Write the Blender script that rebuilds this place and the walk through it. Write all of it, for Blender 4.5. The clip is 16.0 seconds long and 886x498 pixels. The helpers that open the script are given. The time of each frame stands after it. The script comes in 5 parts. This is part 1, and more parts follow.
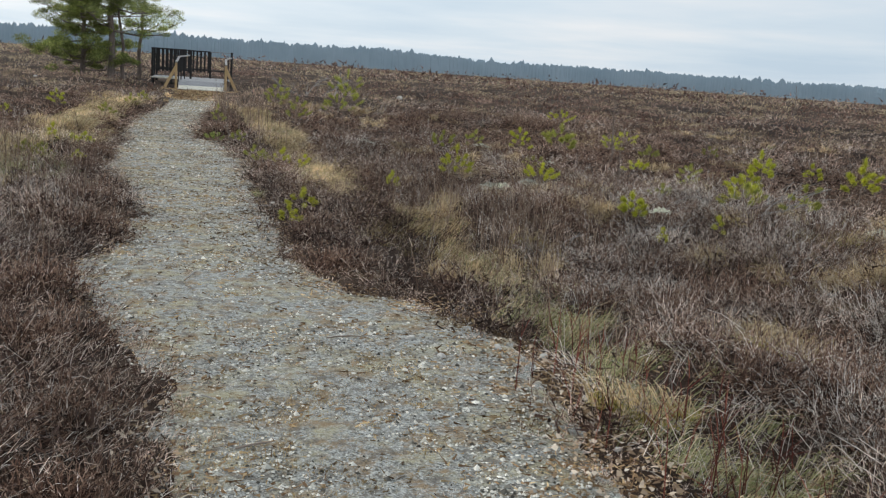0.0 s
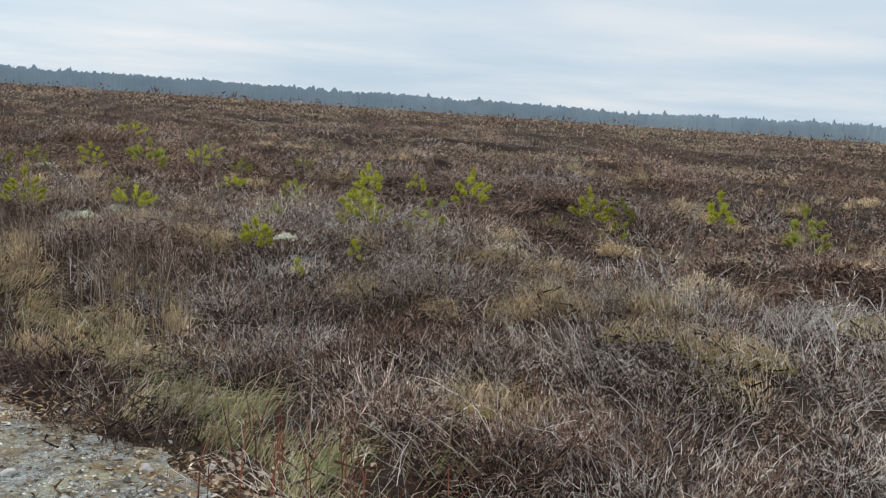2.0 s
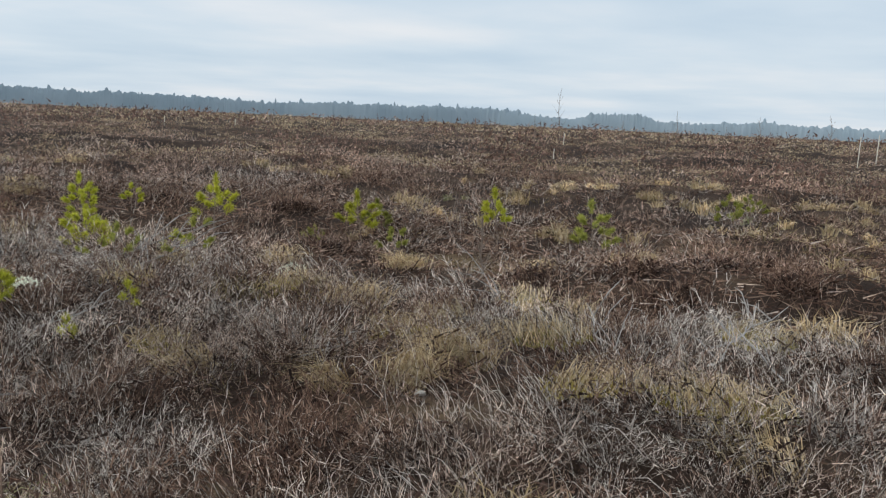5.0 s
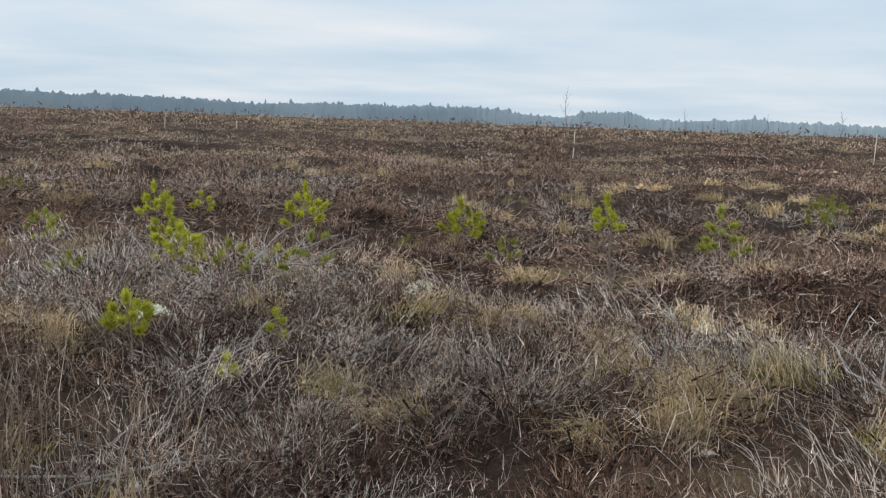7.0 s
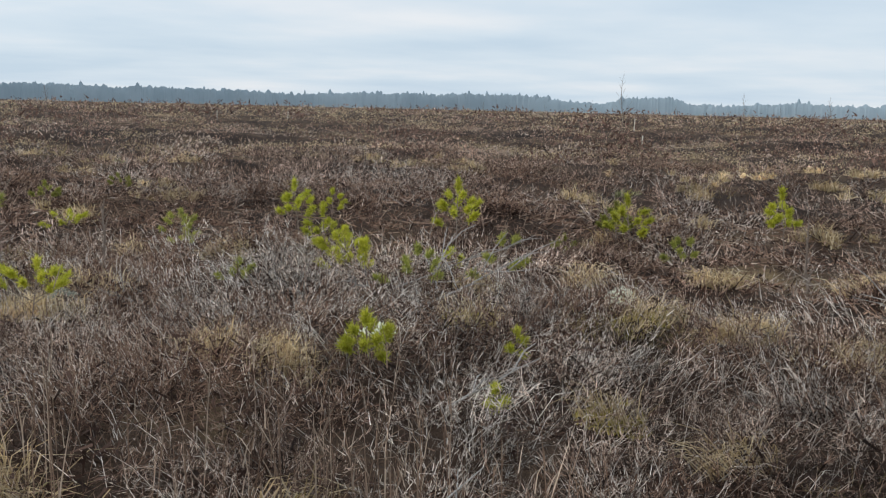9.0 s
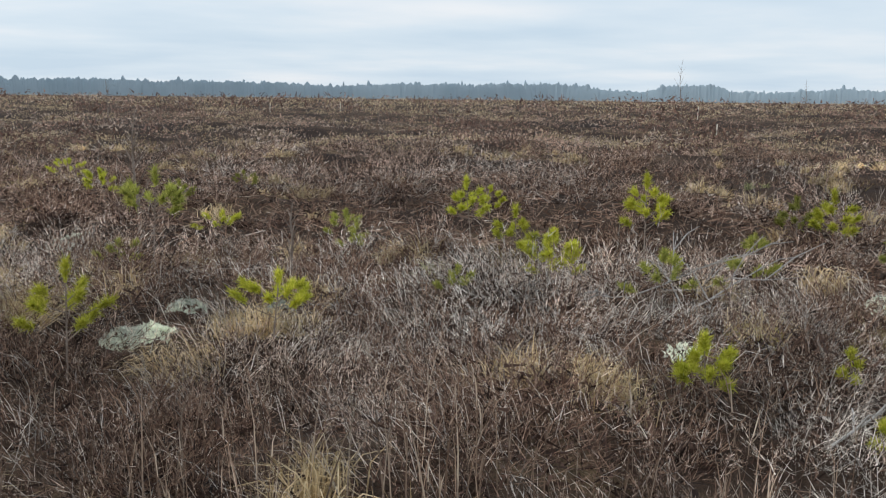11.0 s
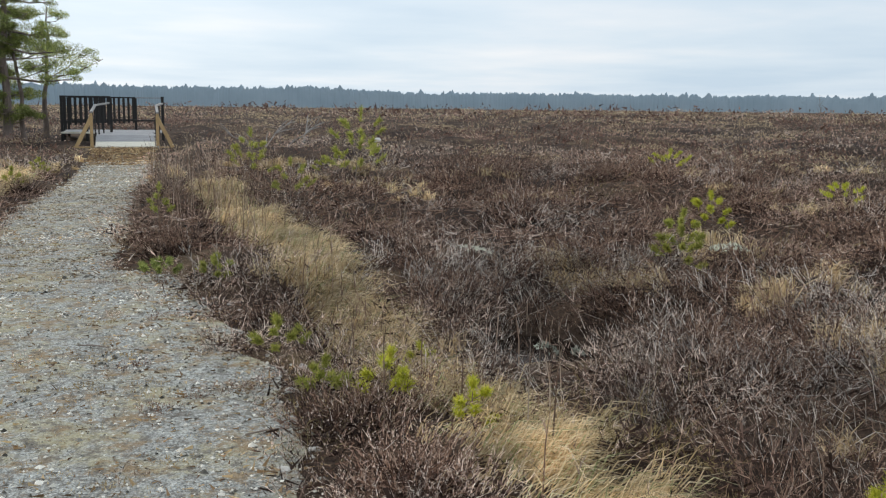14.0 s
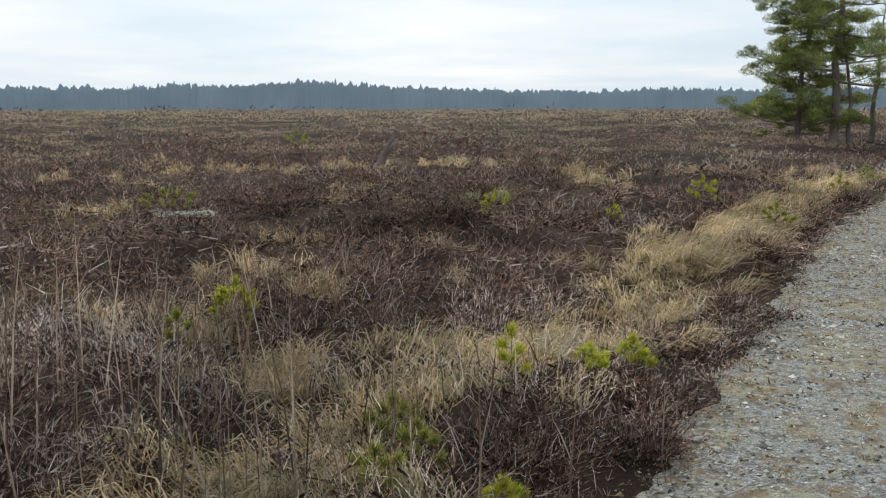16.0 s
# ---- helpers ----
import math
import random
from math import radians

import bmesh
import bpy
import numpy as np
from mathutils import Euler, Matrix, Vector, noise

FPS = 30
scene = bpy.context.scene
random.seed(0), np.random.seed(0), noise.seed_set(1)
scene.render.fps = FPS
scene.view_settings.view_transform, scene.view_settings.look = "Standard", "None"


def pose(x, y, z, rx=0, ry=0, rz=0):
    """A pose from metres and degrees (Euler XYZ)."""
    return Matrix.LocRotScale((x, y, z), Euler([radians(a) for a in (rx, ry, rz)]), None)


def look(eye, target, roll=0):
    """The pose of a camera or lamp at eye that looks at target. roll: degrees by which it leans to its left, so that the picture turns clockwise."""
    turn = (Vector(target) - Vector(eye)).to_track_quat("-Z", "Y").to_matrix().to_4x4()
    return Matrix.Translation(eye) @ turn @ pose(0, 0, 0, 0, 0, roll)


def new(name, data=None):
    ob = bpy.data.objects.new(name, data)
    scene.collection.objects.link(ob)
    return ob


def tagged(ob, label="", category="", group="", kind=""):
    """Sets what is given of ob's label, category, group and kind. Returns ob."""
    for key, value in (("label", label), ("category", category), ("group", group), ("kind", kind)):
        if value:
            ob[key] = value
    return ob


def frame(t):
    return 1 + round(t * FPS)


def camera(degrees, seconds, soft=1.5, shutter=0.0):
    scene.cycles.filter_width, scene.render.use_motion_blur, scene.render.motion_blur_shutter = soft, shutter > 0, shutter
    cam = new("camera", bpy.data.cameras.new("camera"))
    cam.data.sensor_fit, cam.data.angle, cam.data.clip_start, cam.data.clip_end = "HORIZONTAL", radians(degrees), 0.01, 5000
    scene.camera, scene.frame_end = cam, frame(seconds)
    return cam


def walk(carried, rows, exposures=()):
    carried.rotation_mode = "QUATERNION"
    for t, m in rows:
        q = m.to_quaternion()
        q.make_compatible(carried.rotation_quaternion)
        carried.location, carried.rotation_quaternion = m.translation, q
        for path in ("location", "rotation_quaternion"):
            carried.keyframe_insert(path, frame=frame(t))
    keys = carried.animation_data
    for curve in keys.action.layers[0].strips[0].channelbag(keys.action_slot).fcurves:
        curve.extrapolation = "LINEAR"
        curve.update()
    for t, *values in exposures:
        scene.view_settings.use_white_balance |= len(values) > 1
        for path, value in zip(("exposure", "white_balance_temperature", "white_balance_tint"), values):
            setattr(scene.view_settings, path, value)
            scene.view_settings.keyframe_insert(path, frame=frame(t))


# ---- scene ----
cam = camera(48.23, 16.0, soft=1.2)
PATH = [
    (0, (0.086, 0.315, 1.506), (0.6066, 2.2142, 1.1545), 4.05),
    (0.5, (0.119, 0.723, 1.488), (0.8223, 2.5659, 1.1561), 3.99),
    (1, (0.145, 1.120, 1.474), (1.0608, 2.8711, 1.1685), 3.85),
    (1.5, (0.242, 1.492, 1.487), (1.3460, 3.1352, 1.2007), 3.75),
    (2, (0.289, 1.859, 1.468), (1.5653, 3.3737, 1.1934), 3.95),
    (2.5, (0.316, 2.192, 1.482), (1.7232, 3.5893, 1.2226), 4.04),
    (3, (0.397, 2.564, 1.486), (1.8968, 3.8641, 1.2413), 3.79),
    (3.5, (0.411, 2.911, 1.479), (2.0004, 4.1014, 1.2417), 3.52),
    (3.7, (0.402, 3.031, 1.499), (2.0191, 4.1824, 1.2582), 3.30),
    (5.8, (0.617, 4.420, 1.420), (2.3661, 5.3562, 1.1645), 2.44),
    (6, (0.635, 4.561, 1.411), (2.3830, 5.4984, 1.1577), 2.32),
    (6.5, (0.690, 4.954, 1.423), (2.4385, 5.8915, 1.1709), 2.24),
    (7, (0.684, 5.357, 1.431), (2.4215, 6.3134, 1.1743), 2.10),
    (7.5, (0.654, 5.724, 1.428), (2.3603, 6.7325, 1.1624), 1.67),
    (8, (0.711, 6.097, 1.435), (2.3964, 7.1392, 1.1649), 1.32),
    (8.2, (0.713, 6.208, 1.434), (2.3967, 7.2531, 1.1613), 1.27),
    (10.3, (0.555, 7.658, 1.414), (2.2763, 8.6313, 1.1124), 1.49),
    (10.5, (0.524, 7.802, 1.421), (2.2342, 8.7946, 1.1194), 1.23),
    (11, (0.501, 8.136, 1.419), (2.1542, 9.2210, 1.1167), 0.66),
    (11.5, (0.532, 8.460, 1.423), (2.1101, 9.6522, 1.1251), 0.53),
    (12, (0.493, 8.836, 1.414), (1.9711, 10.1510, 1.1205), 0.60),
    (12.5, (0.481, 9.192, 1.403), (1.8202, 10.6501, 1.1173), 0.49),
    (13, (0.487, 9.509, 1.410), (1.6512, 11.1110, 1.1319), 0.63),
    (13.5, (0.425, 9.805, 1.406), (1.3700, 11.5458, 1.1286), 0.76),
    (14, (0.299, 10.044, 1.411), (0.9391, 11.9179, 1.1277), 0.61),
    (14.5, (0.257, 10.300, 1.406), (0.5082, 12.2637, 1.1216), 0.29),
    (15, (0.220, 10.565, 1.411), (0.0694, 12.5389, 1.1291), 0.37),
    (15.5, (0.104, 10.791, 1.407), (-0.4325, 12.6974, 1.1278), 0.56),
    (16, (0.036, 10.969, 1.413), (-0.8304, 12.7498, 1.1314), -0.10),
]
walk(cam, [(t, look(eye, target, roll)) for t, eye, target, roll in PATH],
     [(0, 0.0), (2.5, 0.03), (3.5, -0.06), (3.7, -0.06), (5.8, 0.08), (6.5, 0.07), (8, 0.06), (10.3, 0.12), (12, 0.13), (13.5, 0.13), (14.5, 0.07), (15, 0.0), (15.5, -0.1), (16, -0.07)])

# ---- light ----
SUN_AZ, SUN_EL = radians(35), radians(38)          # veiled sun, ahead and to the left of the path
world = bpy.data.worlds.new("sky")
scene.world = world
world.use_nodes = True


def link(tree, a, b):
    tree.links.new(a, b)


def node(tree, kind, **values):
    n = tree.nodes.new(kind)
    for key, v in values.items():
        if key in n.inputs:
            n.inputs[key].default_value = v
    return n


def ramp(tree, fac, stops):
    n = tree.nodes.new("ShaderNodeValToRGB")
    els = n.color_ramp.elements
    while len(els) < len(stops):
        els.new(0.5)
    for e, (p, c) in zip(els, stops):
        e.position, e.color = p, (*c, 1)
    link(tree, fac, n.inputs["Fac"])
    return n.outputs["Color"]


def mix(tree, fac, a, b, how="MIX"):
    n = tree.nodes.new("ShaderNodeMix")
    n.data_type, n.blend_type = "RGBA", how
    for v, s in ((fac, n.inputs[0]), (a, n.inputs[6]), (b, n.inputs[7])):
        if isinstance(v, (int, float)):
            s.default_value = v
        elif isinstance(v, tuple):
            s.default_value = (*v, 1)
        else:
            link(tree, v, s)
    return n.outputs[2]


def maths(tree, op, a, b=0.0, clamp=False):
    n = tree.nodes.new("ShaderNodeMath")
    n.operation, n.use_clamp = op, clamp
    for v, s in ((a, n.inputs[0]), (b, n.inputs[1])):
        if isinstance(v, (int, float)):
            s.default_value = v
        else:
            link(tree, v, s)
    return n.outputs[0]


def noise_tex(tree, vector, scale, detail=4.0, rough=0.55):
    n = node(tree, "ShaderNodeTexNoise", Scale=scale, Detail=detail, Roughness=rough)
    link(tree, vector, n.inputs["Vector"])
    return n.outputs["Fac"]


def make_sky():
    t = world.node_tree
    back = t.nodes["Background"]
    sky = t.nodes.new("ShaderNodeTexSky")
    sky.sky_type, sky.sun_disc = "NISHITA", False
    sky.sun_elevation, sky.sun_rotation = SUN_EL, -SUN_AZ
    co = t.nodes.new("ShaderNodeTexCoord")
    sep = t.nodes.new("ShaderNodeSeparateXYZ")
    link(t, co.outputs["Generated"], sep.inputs[0])
    up = maths(t, "ADD", maths(t, "MAXIMUM", sep.outputs[2], 0.0), 0.07)
    com = t.nodes.new("ShaderNodeCombineXYZ")
    link(t, maths(t, "DIVIDE", sep.outputs[0], up), com.inputs[0])
    link(t, maths(t, "DIVIDE", sep.outputs[1], up), com.inputs[1])
    bands = noise_tex(t, com.outputs[0], 0.42, 5.0, 0.5)
    cloud = ramp(t, bands, [(0.32, (0.57, 0.70, 0.83)), (0.50, (0.68, 0.785, 0.885)), (0.70, (0.85, 0.885, 0.93))])
    # the veil is brighter round the hidden sun
    d = node(t, "ShaderNodeVectorMath")
    d.operation = "DOT_PRODUCT"
    link(t, co.outputs["Generated"], d.inputs[0])
    d.inputs[1].default_value = (-math.sin(SUN_AZ) * math.cos(SUN_EL), math.cos(SUN_AZ) * math.cos(SUN_EL), math.sin(SUN_EL))
    glow = maths(t, "POWER", maths(t, "MAXIMUM", d.outputs["Value"], 0.0), 3.0)
    cloud = mix(t, 1.0, cloud, ramp(t, glow, [(0.0, (0.94, 0.94, 0.94)), (0.8, (1.42, 1.36, 1.30))]), "MULTIPLY")
    scaled = mix(t, 1.0, sky.outputs[0], (0.1, 0.1, 0.1), "MULTIPLY")
    link(t, mix(t, 0.92, scaled, cloud), back.inputs[0])
    back.inputs[1].default_value = 1.0


make_sky()
sun = new("sun", bpy.data.lights.new("sun", "SUN"))
sun.data.energy, sun.data.angle, sun.data.color = 1.4, radians(16), (1.0, 0.96, 0.9)
sun.matrix_world = look((0, 0, 30), (math.sin(SUN_AZ) * math.cos(SUN_EL), -math.cos(SUN_AZ) * math.cos(SUN_EL), 30 - math.sin(SUN_EL)))


# ---- materials ----
def material(name):
    m = bpy.data.materials.new(name)
    m.use_nodes = True
    t = m.node_tree
    geo = t.nodes.new("ShaderNodeNewGeometry")
    return m, t, t.nodes["Principled BSDF"], geo


def fibre(name, stops, clump=(0.52, 1.5), scale=2.0, rough=0.8, thin=0.35):
    """Twigs, blades and needles: thin and partly translucent; each one its own tone, with tones by clump and by stretch of ground."""
    m, t, b, geo = material(name)
    tone = ramp(t, geo.outputs["Random Per Island"], stops)
    lo, hi = clump
    wide = ramp(t, noise_tex(t, geo.outputs["Position"], scale, 2.0), [(0.36, (lo, lo, lo)), (0.64, (hi, hi * 0.97, hi * 0.95))])
    drift = ramp(t, noise_tex(t, geo.outputs["Position"], 0.22, 3.0), [(0.36, (0.74, 0.71, 0.69)), (0.64, (1.34, 1.33, 1.32))])
    colour = mix(t, 1.0, mix(t, 1.0, tone, wide, "MULTIPLY"), drift, "MULTIPLY")
    link(t, colour, b.inputs["Base Color"])
    b.inputs["Roughness"].default_value = rough
    b.inputs["Specular IOR Level"].default_value = 0.2
    if thin:
        tr = t.nodes.new("ShaderNodeBsdfTranslucent")
        link(t, colour, tr.inputs["Color"])
        mx = t.nodes.new("ShaderNodeMixShader")
        mx.inputs[0].default_value = thin
        link(t, b.outputs[0], mx.inputs[1])
        link(t, tr.outputs[0], mx.inputs[2])
        link(t, mx.outputs[0], t.nodes["Material Output"].inputs["Surface"])
    return m


def bump(t, b, height, strength, distance):
    n = node(t, "ShaderNodeBump", Strength=strength, Distance=distance)
    link(t, height, n.inputs["Height"])
    link(t, n.outputs[0], b.inputs["Normal"])


def surface(name, stops, scale, fine, rough=0.8, relief=0.3, depth=0.01, metal=0.0, stretch=None):
    """A mottled surface: colours over a wide noise, broken up by a fine one."""
    m, t, b, geo = material(name)
    co = t.nodes.new("ShaderNodeTexCoord").outputs["Object"] if stretch else geo.outputs["Position"]
    if stretch:
        mp = t.nodes.new("ShaderNodeMapping")
        mp.inputs["Scale"].default_value = stretch
        link(t, co, mp.inputs["Vector"])
        co = mp.outputs[0]
    a = noise_tex(t, co, scale, 5.0)
    f = noise_tex(t, co, fine, 4.0, 0.7)
    fac = maths(t, "ADD", maths(t, "MULTIPLY", a, 0.6), maths(t, "MULTIPLY", f, 0.4))
    link(t, ramp(t, fac, stops), b.inputs["Base Color"])
    b.inputs["Roughness"].default_value, b.inputs["Metallic"].default_value = rough, metal
    bump(t, b, f, relief, depth)
    return m


HEATHER = fibre("heather", [(0.0, (0.022, 0.013, 0.010)), (0.22, (0.078, 0.052, 0.042)), (0.44, (0.29, 0.205, 0.162)), (0.68, (0.64, 0.51, 0.425)), (0.9, (0.84, 0.725, 0.63)), (1.0, (0.92, 0.85, 0.77))], thin=0.2)
HEATHER_GREY = fibre("grey heather twigs", [(0.0, (0.05, 0.04, 0.033)), (0.22, (0.19, 0.165, 0.145)), (0.44, (0.50, 0.452, 0.405)), (0.74, (0.80, 0.75, 0.69)), (1.0, (0.93, 0.90, 0.84))], thin=0.2)
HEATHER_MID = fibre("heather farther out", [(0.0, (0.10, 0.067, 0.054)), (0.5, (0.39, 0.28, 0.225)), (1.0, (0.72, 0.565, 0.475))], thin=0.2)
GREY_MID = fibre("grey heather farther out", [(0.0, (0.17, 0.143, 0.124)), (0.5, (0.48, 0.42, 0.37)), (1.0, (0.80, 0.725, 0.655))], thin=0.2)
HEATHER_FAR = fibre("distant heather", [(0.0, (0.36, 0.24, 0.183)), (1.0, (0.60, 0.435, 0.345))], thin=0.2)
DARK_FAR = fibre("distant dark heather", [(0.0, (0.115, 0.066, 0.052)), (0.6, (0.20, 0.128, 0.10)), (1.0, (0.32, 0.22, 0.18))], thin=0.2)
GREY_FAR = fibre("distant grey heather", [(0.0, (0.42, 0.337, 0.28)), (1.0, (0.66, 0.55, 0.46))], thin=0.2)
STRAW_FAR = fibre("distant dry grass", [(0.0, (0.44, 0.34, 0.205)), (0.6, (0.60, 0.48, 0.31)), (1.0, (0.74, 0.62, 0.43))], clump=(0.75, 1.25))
HEATHER_GREEN = fibre("green heather", [(0.0, (0.10, 0.08, 0.035)), (0.6, (0.27, 0.21, 0.10)), (1.0, (0.46, 0.39, 0.22))], thin=0.25)
DARK_HEATHER = fibre("dark heather", [(0.0, (0.045, 0.025, 0.018)), (0.4, (0.17, 0.102, 0.074)), (0.8, (0.37, 0.255, 0.19)), (0.96, (0.48, 0.37, 0.29)), (1.0, (0.85, 0.76, 0.68))], clump=(0.75, 1.25), thin=0.2)
STRAW = fibre("dry grass", [(0.0, (0.36, 0.27, 0.14)), (0.5, (0.63, 0.505, 0.31)), (1.0, (0.84, 0.73, 0.515))], clump=(0.66, 1.3), scale=3.0)
SEDGE = fibre("green grass", [(0.0, (0.20, 0.235, 0.10)), (0.6, (0.40, 0.42, 0.21)), (1.0, (0.66, 0.63, 0.42))], clump=(0.75, 1.2))
STALK = fibre("dead stalks", [(0.0, (0.14, 0.092, 0.066)), (0.6, (0.30, 0.22, 0.165)), (1.0, (0.54, 0.46, 0.37))], thin=0.15)
NEEDLE = fibre("pine needles", [(0.0, (0.30, 0.34, 0.03)), (0.5, (0.54, 0.56, 0.065)), (1.0, (0.74, 0.71, 0.15))], clump=(0.9, 1.15), rough=0.55, thin=0.5)
NEEDLE_DULL = fibre("dull pine needles", [(0.0, (0.20, 0.23, 0.045)), (0.6, (0.37, 0.39, 0.09)), (1.0, (0.54, 0.51, 0.17))], clump=(0.9, 1.15), rough=0.55, thin=0.5)
NEEDLE_OLD = fibre("old pine needles", [(0.0, (0.11, 0.15, 0.045)), (0.6, (0.29, 0.345, 0.105)), (1.0, (0.55, 0.56, 0.21))], clump=(0.6, 1.4), scale=1.2, rough=0.6, thin=0.4)
# near-black filler colour: paints in the shade within dense bushes
BUSH_SHADE = fibre("painted shade inside heather", [(0.0, (0.0198, 0.0112, 0.00868)), (0.5, (0.056, 0.0329, 0.0248)), (1.0, (0.132, 0.0837, 0.0651))], clump=(0.7, 1.3), thin=0)
SPHAGNUM = fibre("bog moss", [(0.0, (0.22, 0.19, 0.05)), (0.5, (0.42, 0.36, 0.10)), (1.0, (0.62, 0.54, 0.22))], clump=(0.7, 1.25))
FLOWER = fibre("dry heather flowers", [(0.0, (0.34, 0.25, 0.20)), (1.0, (0.72, 0.62, 0.54))], clump=(0.8, 1.2))
MOSS = fibre("dry moss", [(0.0, (0.22, 0.175, 0.09)), (0.5, (0.44, 0.35, 0.20)), (1.0, (0.64, 0.54, 0.35))], clump=(0.8, 1.2))
LICHEN = fibre("reindeer lichen", [(0.0, (0.45, 0.50, 0.42)), (1.0, (0.75, 0.80, 0.70))])
BARK = surface("pine bark", [(0.3, (0.09, 0.07, 0.062)), (0.55, (0.26, 0.20, 0.17)), (0.7, (0.42, 0.34, 0.28))], 3.0, 26.0, 0.9, 0.8, 0.03, stretch=(1, 1, 0.35))
TWIG = surface("twig bark", [(0.3, (0.14, 0.10, 0.075)), (0.7, (0.36, 0.29, 0.24))], 9.0, 60.0, 0.85, 0.4, 0.004)
GREYWOOD = surface("weathered dead wood", [(0.3, (0.20, 0.185, 0.17)), (0.7, (0.50, 0.47, 0.44))], 7.0, 45.0, 0.9, 0.5, 0.006)
BLACKWOOD = surface("black stained timber", [(0.3, (0.010, 0.009, 0.009)), (0.7, (0.030, 0.026, 0.024))], 3.0, 40.0, 0.65, 0.3, 0.004, stretch=(1, 1, 0.2))
NEWWOOD = surface("raw pine timber", [(0.3, (0.40, 0.25, 0.10)), (0.7, (0.62, 0.43, 0.22))], 3.0, 30.0, 0.7, 0.3, 0.004, stretch=(1, 1, 0.2))
PALEWOOD = surface("bleached timber", [(0.3, (0.70, 0.65, 0.54)), (0.7, (0.90, 0.85, 0.73))], 3.0, 30.0, 0.75, 0.3, 0.004)
DECKWOOD = surface("grey decking", [(0.3, (0.30, 0.29, 0.295)), (0.7, (0.46, 0.45, 0.45))], 2.0, 30.0, 0.75, 0.3, 0.004)
STONE = surface("pale stone", [(0.3, (0.40, 0.37, 0.33)), (0.7, (0.72, 0.69, 0.64))], 12.0, 80.0, 0.85, 0.5, 0.006)
REDSTEM = fibre("red stems", [(0.0, (0.09, 0.025, 0.02)), (0.6, (0.19, 0.06, 0.045)), (1.0, (0.34, 0.14, 0.10))], thin=0.1)
LEAF = fibre("fallen leaves", [(0.0, (0.30, 0.21, 0.13)), (0.5, (0.56, 0.45, 0.33)), (1.0, (0.84, 0.77, 0.66))], clump=(0.85, 1.15), thin=0.2)
GRAVEL = fibre("gravel stones", [(0.0, (0.04, 0.037, 0.031)), (0.25, (0.25, 0.243, 0.212)), (0.6, (0.58, 0.568, 0.505)), (1.0, (0.90, 0.88, 0.80))], clump=(0.85, 1.12), rough=0.85, thin=0)
LITTER = fibre("leaf litter", [(0.0, (0.10, 0.06, 0.035)), (0.5, (0.30, 0.20, 0.11)), (1.0, (0.55, 0.43, 0.25))], thin=0.2)


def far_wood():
    m, t, b, geo = material("far wood with painted haze")
    # distance haze is painted in: pale blue-grey base colour instead of conifer green
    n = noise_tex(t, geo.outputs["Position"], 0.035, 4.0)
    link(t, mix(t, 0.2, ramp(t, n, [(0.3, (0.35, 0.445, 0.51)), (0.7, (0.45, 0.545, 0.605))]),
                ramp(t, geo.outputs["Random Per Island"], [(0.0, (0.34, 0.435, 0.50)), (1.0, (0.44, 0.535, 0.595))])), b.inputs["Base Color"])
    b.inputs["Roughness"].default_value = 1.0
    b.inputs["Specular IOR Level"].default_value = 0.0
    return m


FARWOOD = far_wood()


def bog_ground():
    m, t, b, geo = material("bog ground")
    pos = geo.outputs["Position"]
    wide, mid, fine = noise_tex(t, pos, 0.09, 5.0, 0.6), noise_tex(t, pos, 0.75, 5.0, 0.65), noise_tex(t, pos, 28.0, 4.0, 0.75)
    fac = maths(t, "ADD", maths(t, "MULTIPLY", wide, 0.4), maths(t, "MULTIPLY", mid, 0.6))
    base = ramp(t, fac, [(0.36, (0.022, 0.015, 0.012)), (0.47, (0.045, 0.031, 0.024)), (0.56, (0.09, 0.064, 0.047)), (0.64, (0.20, 0.15, 0.09)), (0.72, (0.17, 0.15, 0.07))])
    grit = noise_tex(t, pos, 110.0, 3.0, 0.8)
    speck = mix(t, 0.5, ramp(t, fine, [(0.3, (0.3, 0.3, 0.3)), (0.7, (1.6, 1.5, 1.45))]), ramp(t, grit, [(0.35, (0.25, 0.25, 0.25)), (0.68, (2.0, 1.9, 1.8))]))
    link(t, mix(t, 1.0, base, speck, "MULTIPLY"), b.inputs["Base Color"])
    b.inputs["Roughness"].default_value = 0.95
    b.inputs["Specular IOR Level"].default_value = 0.1
    bump(t, b, fine, 0.9, 0.04)
    return m


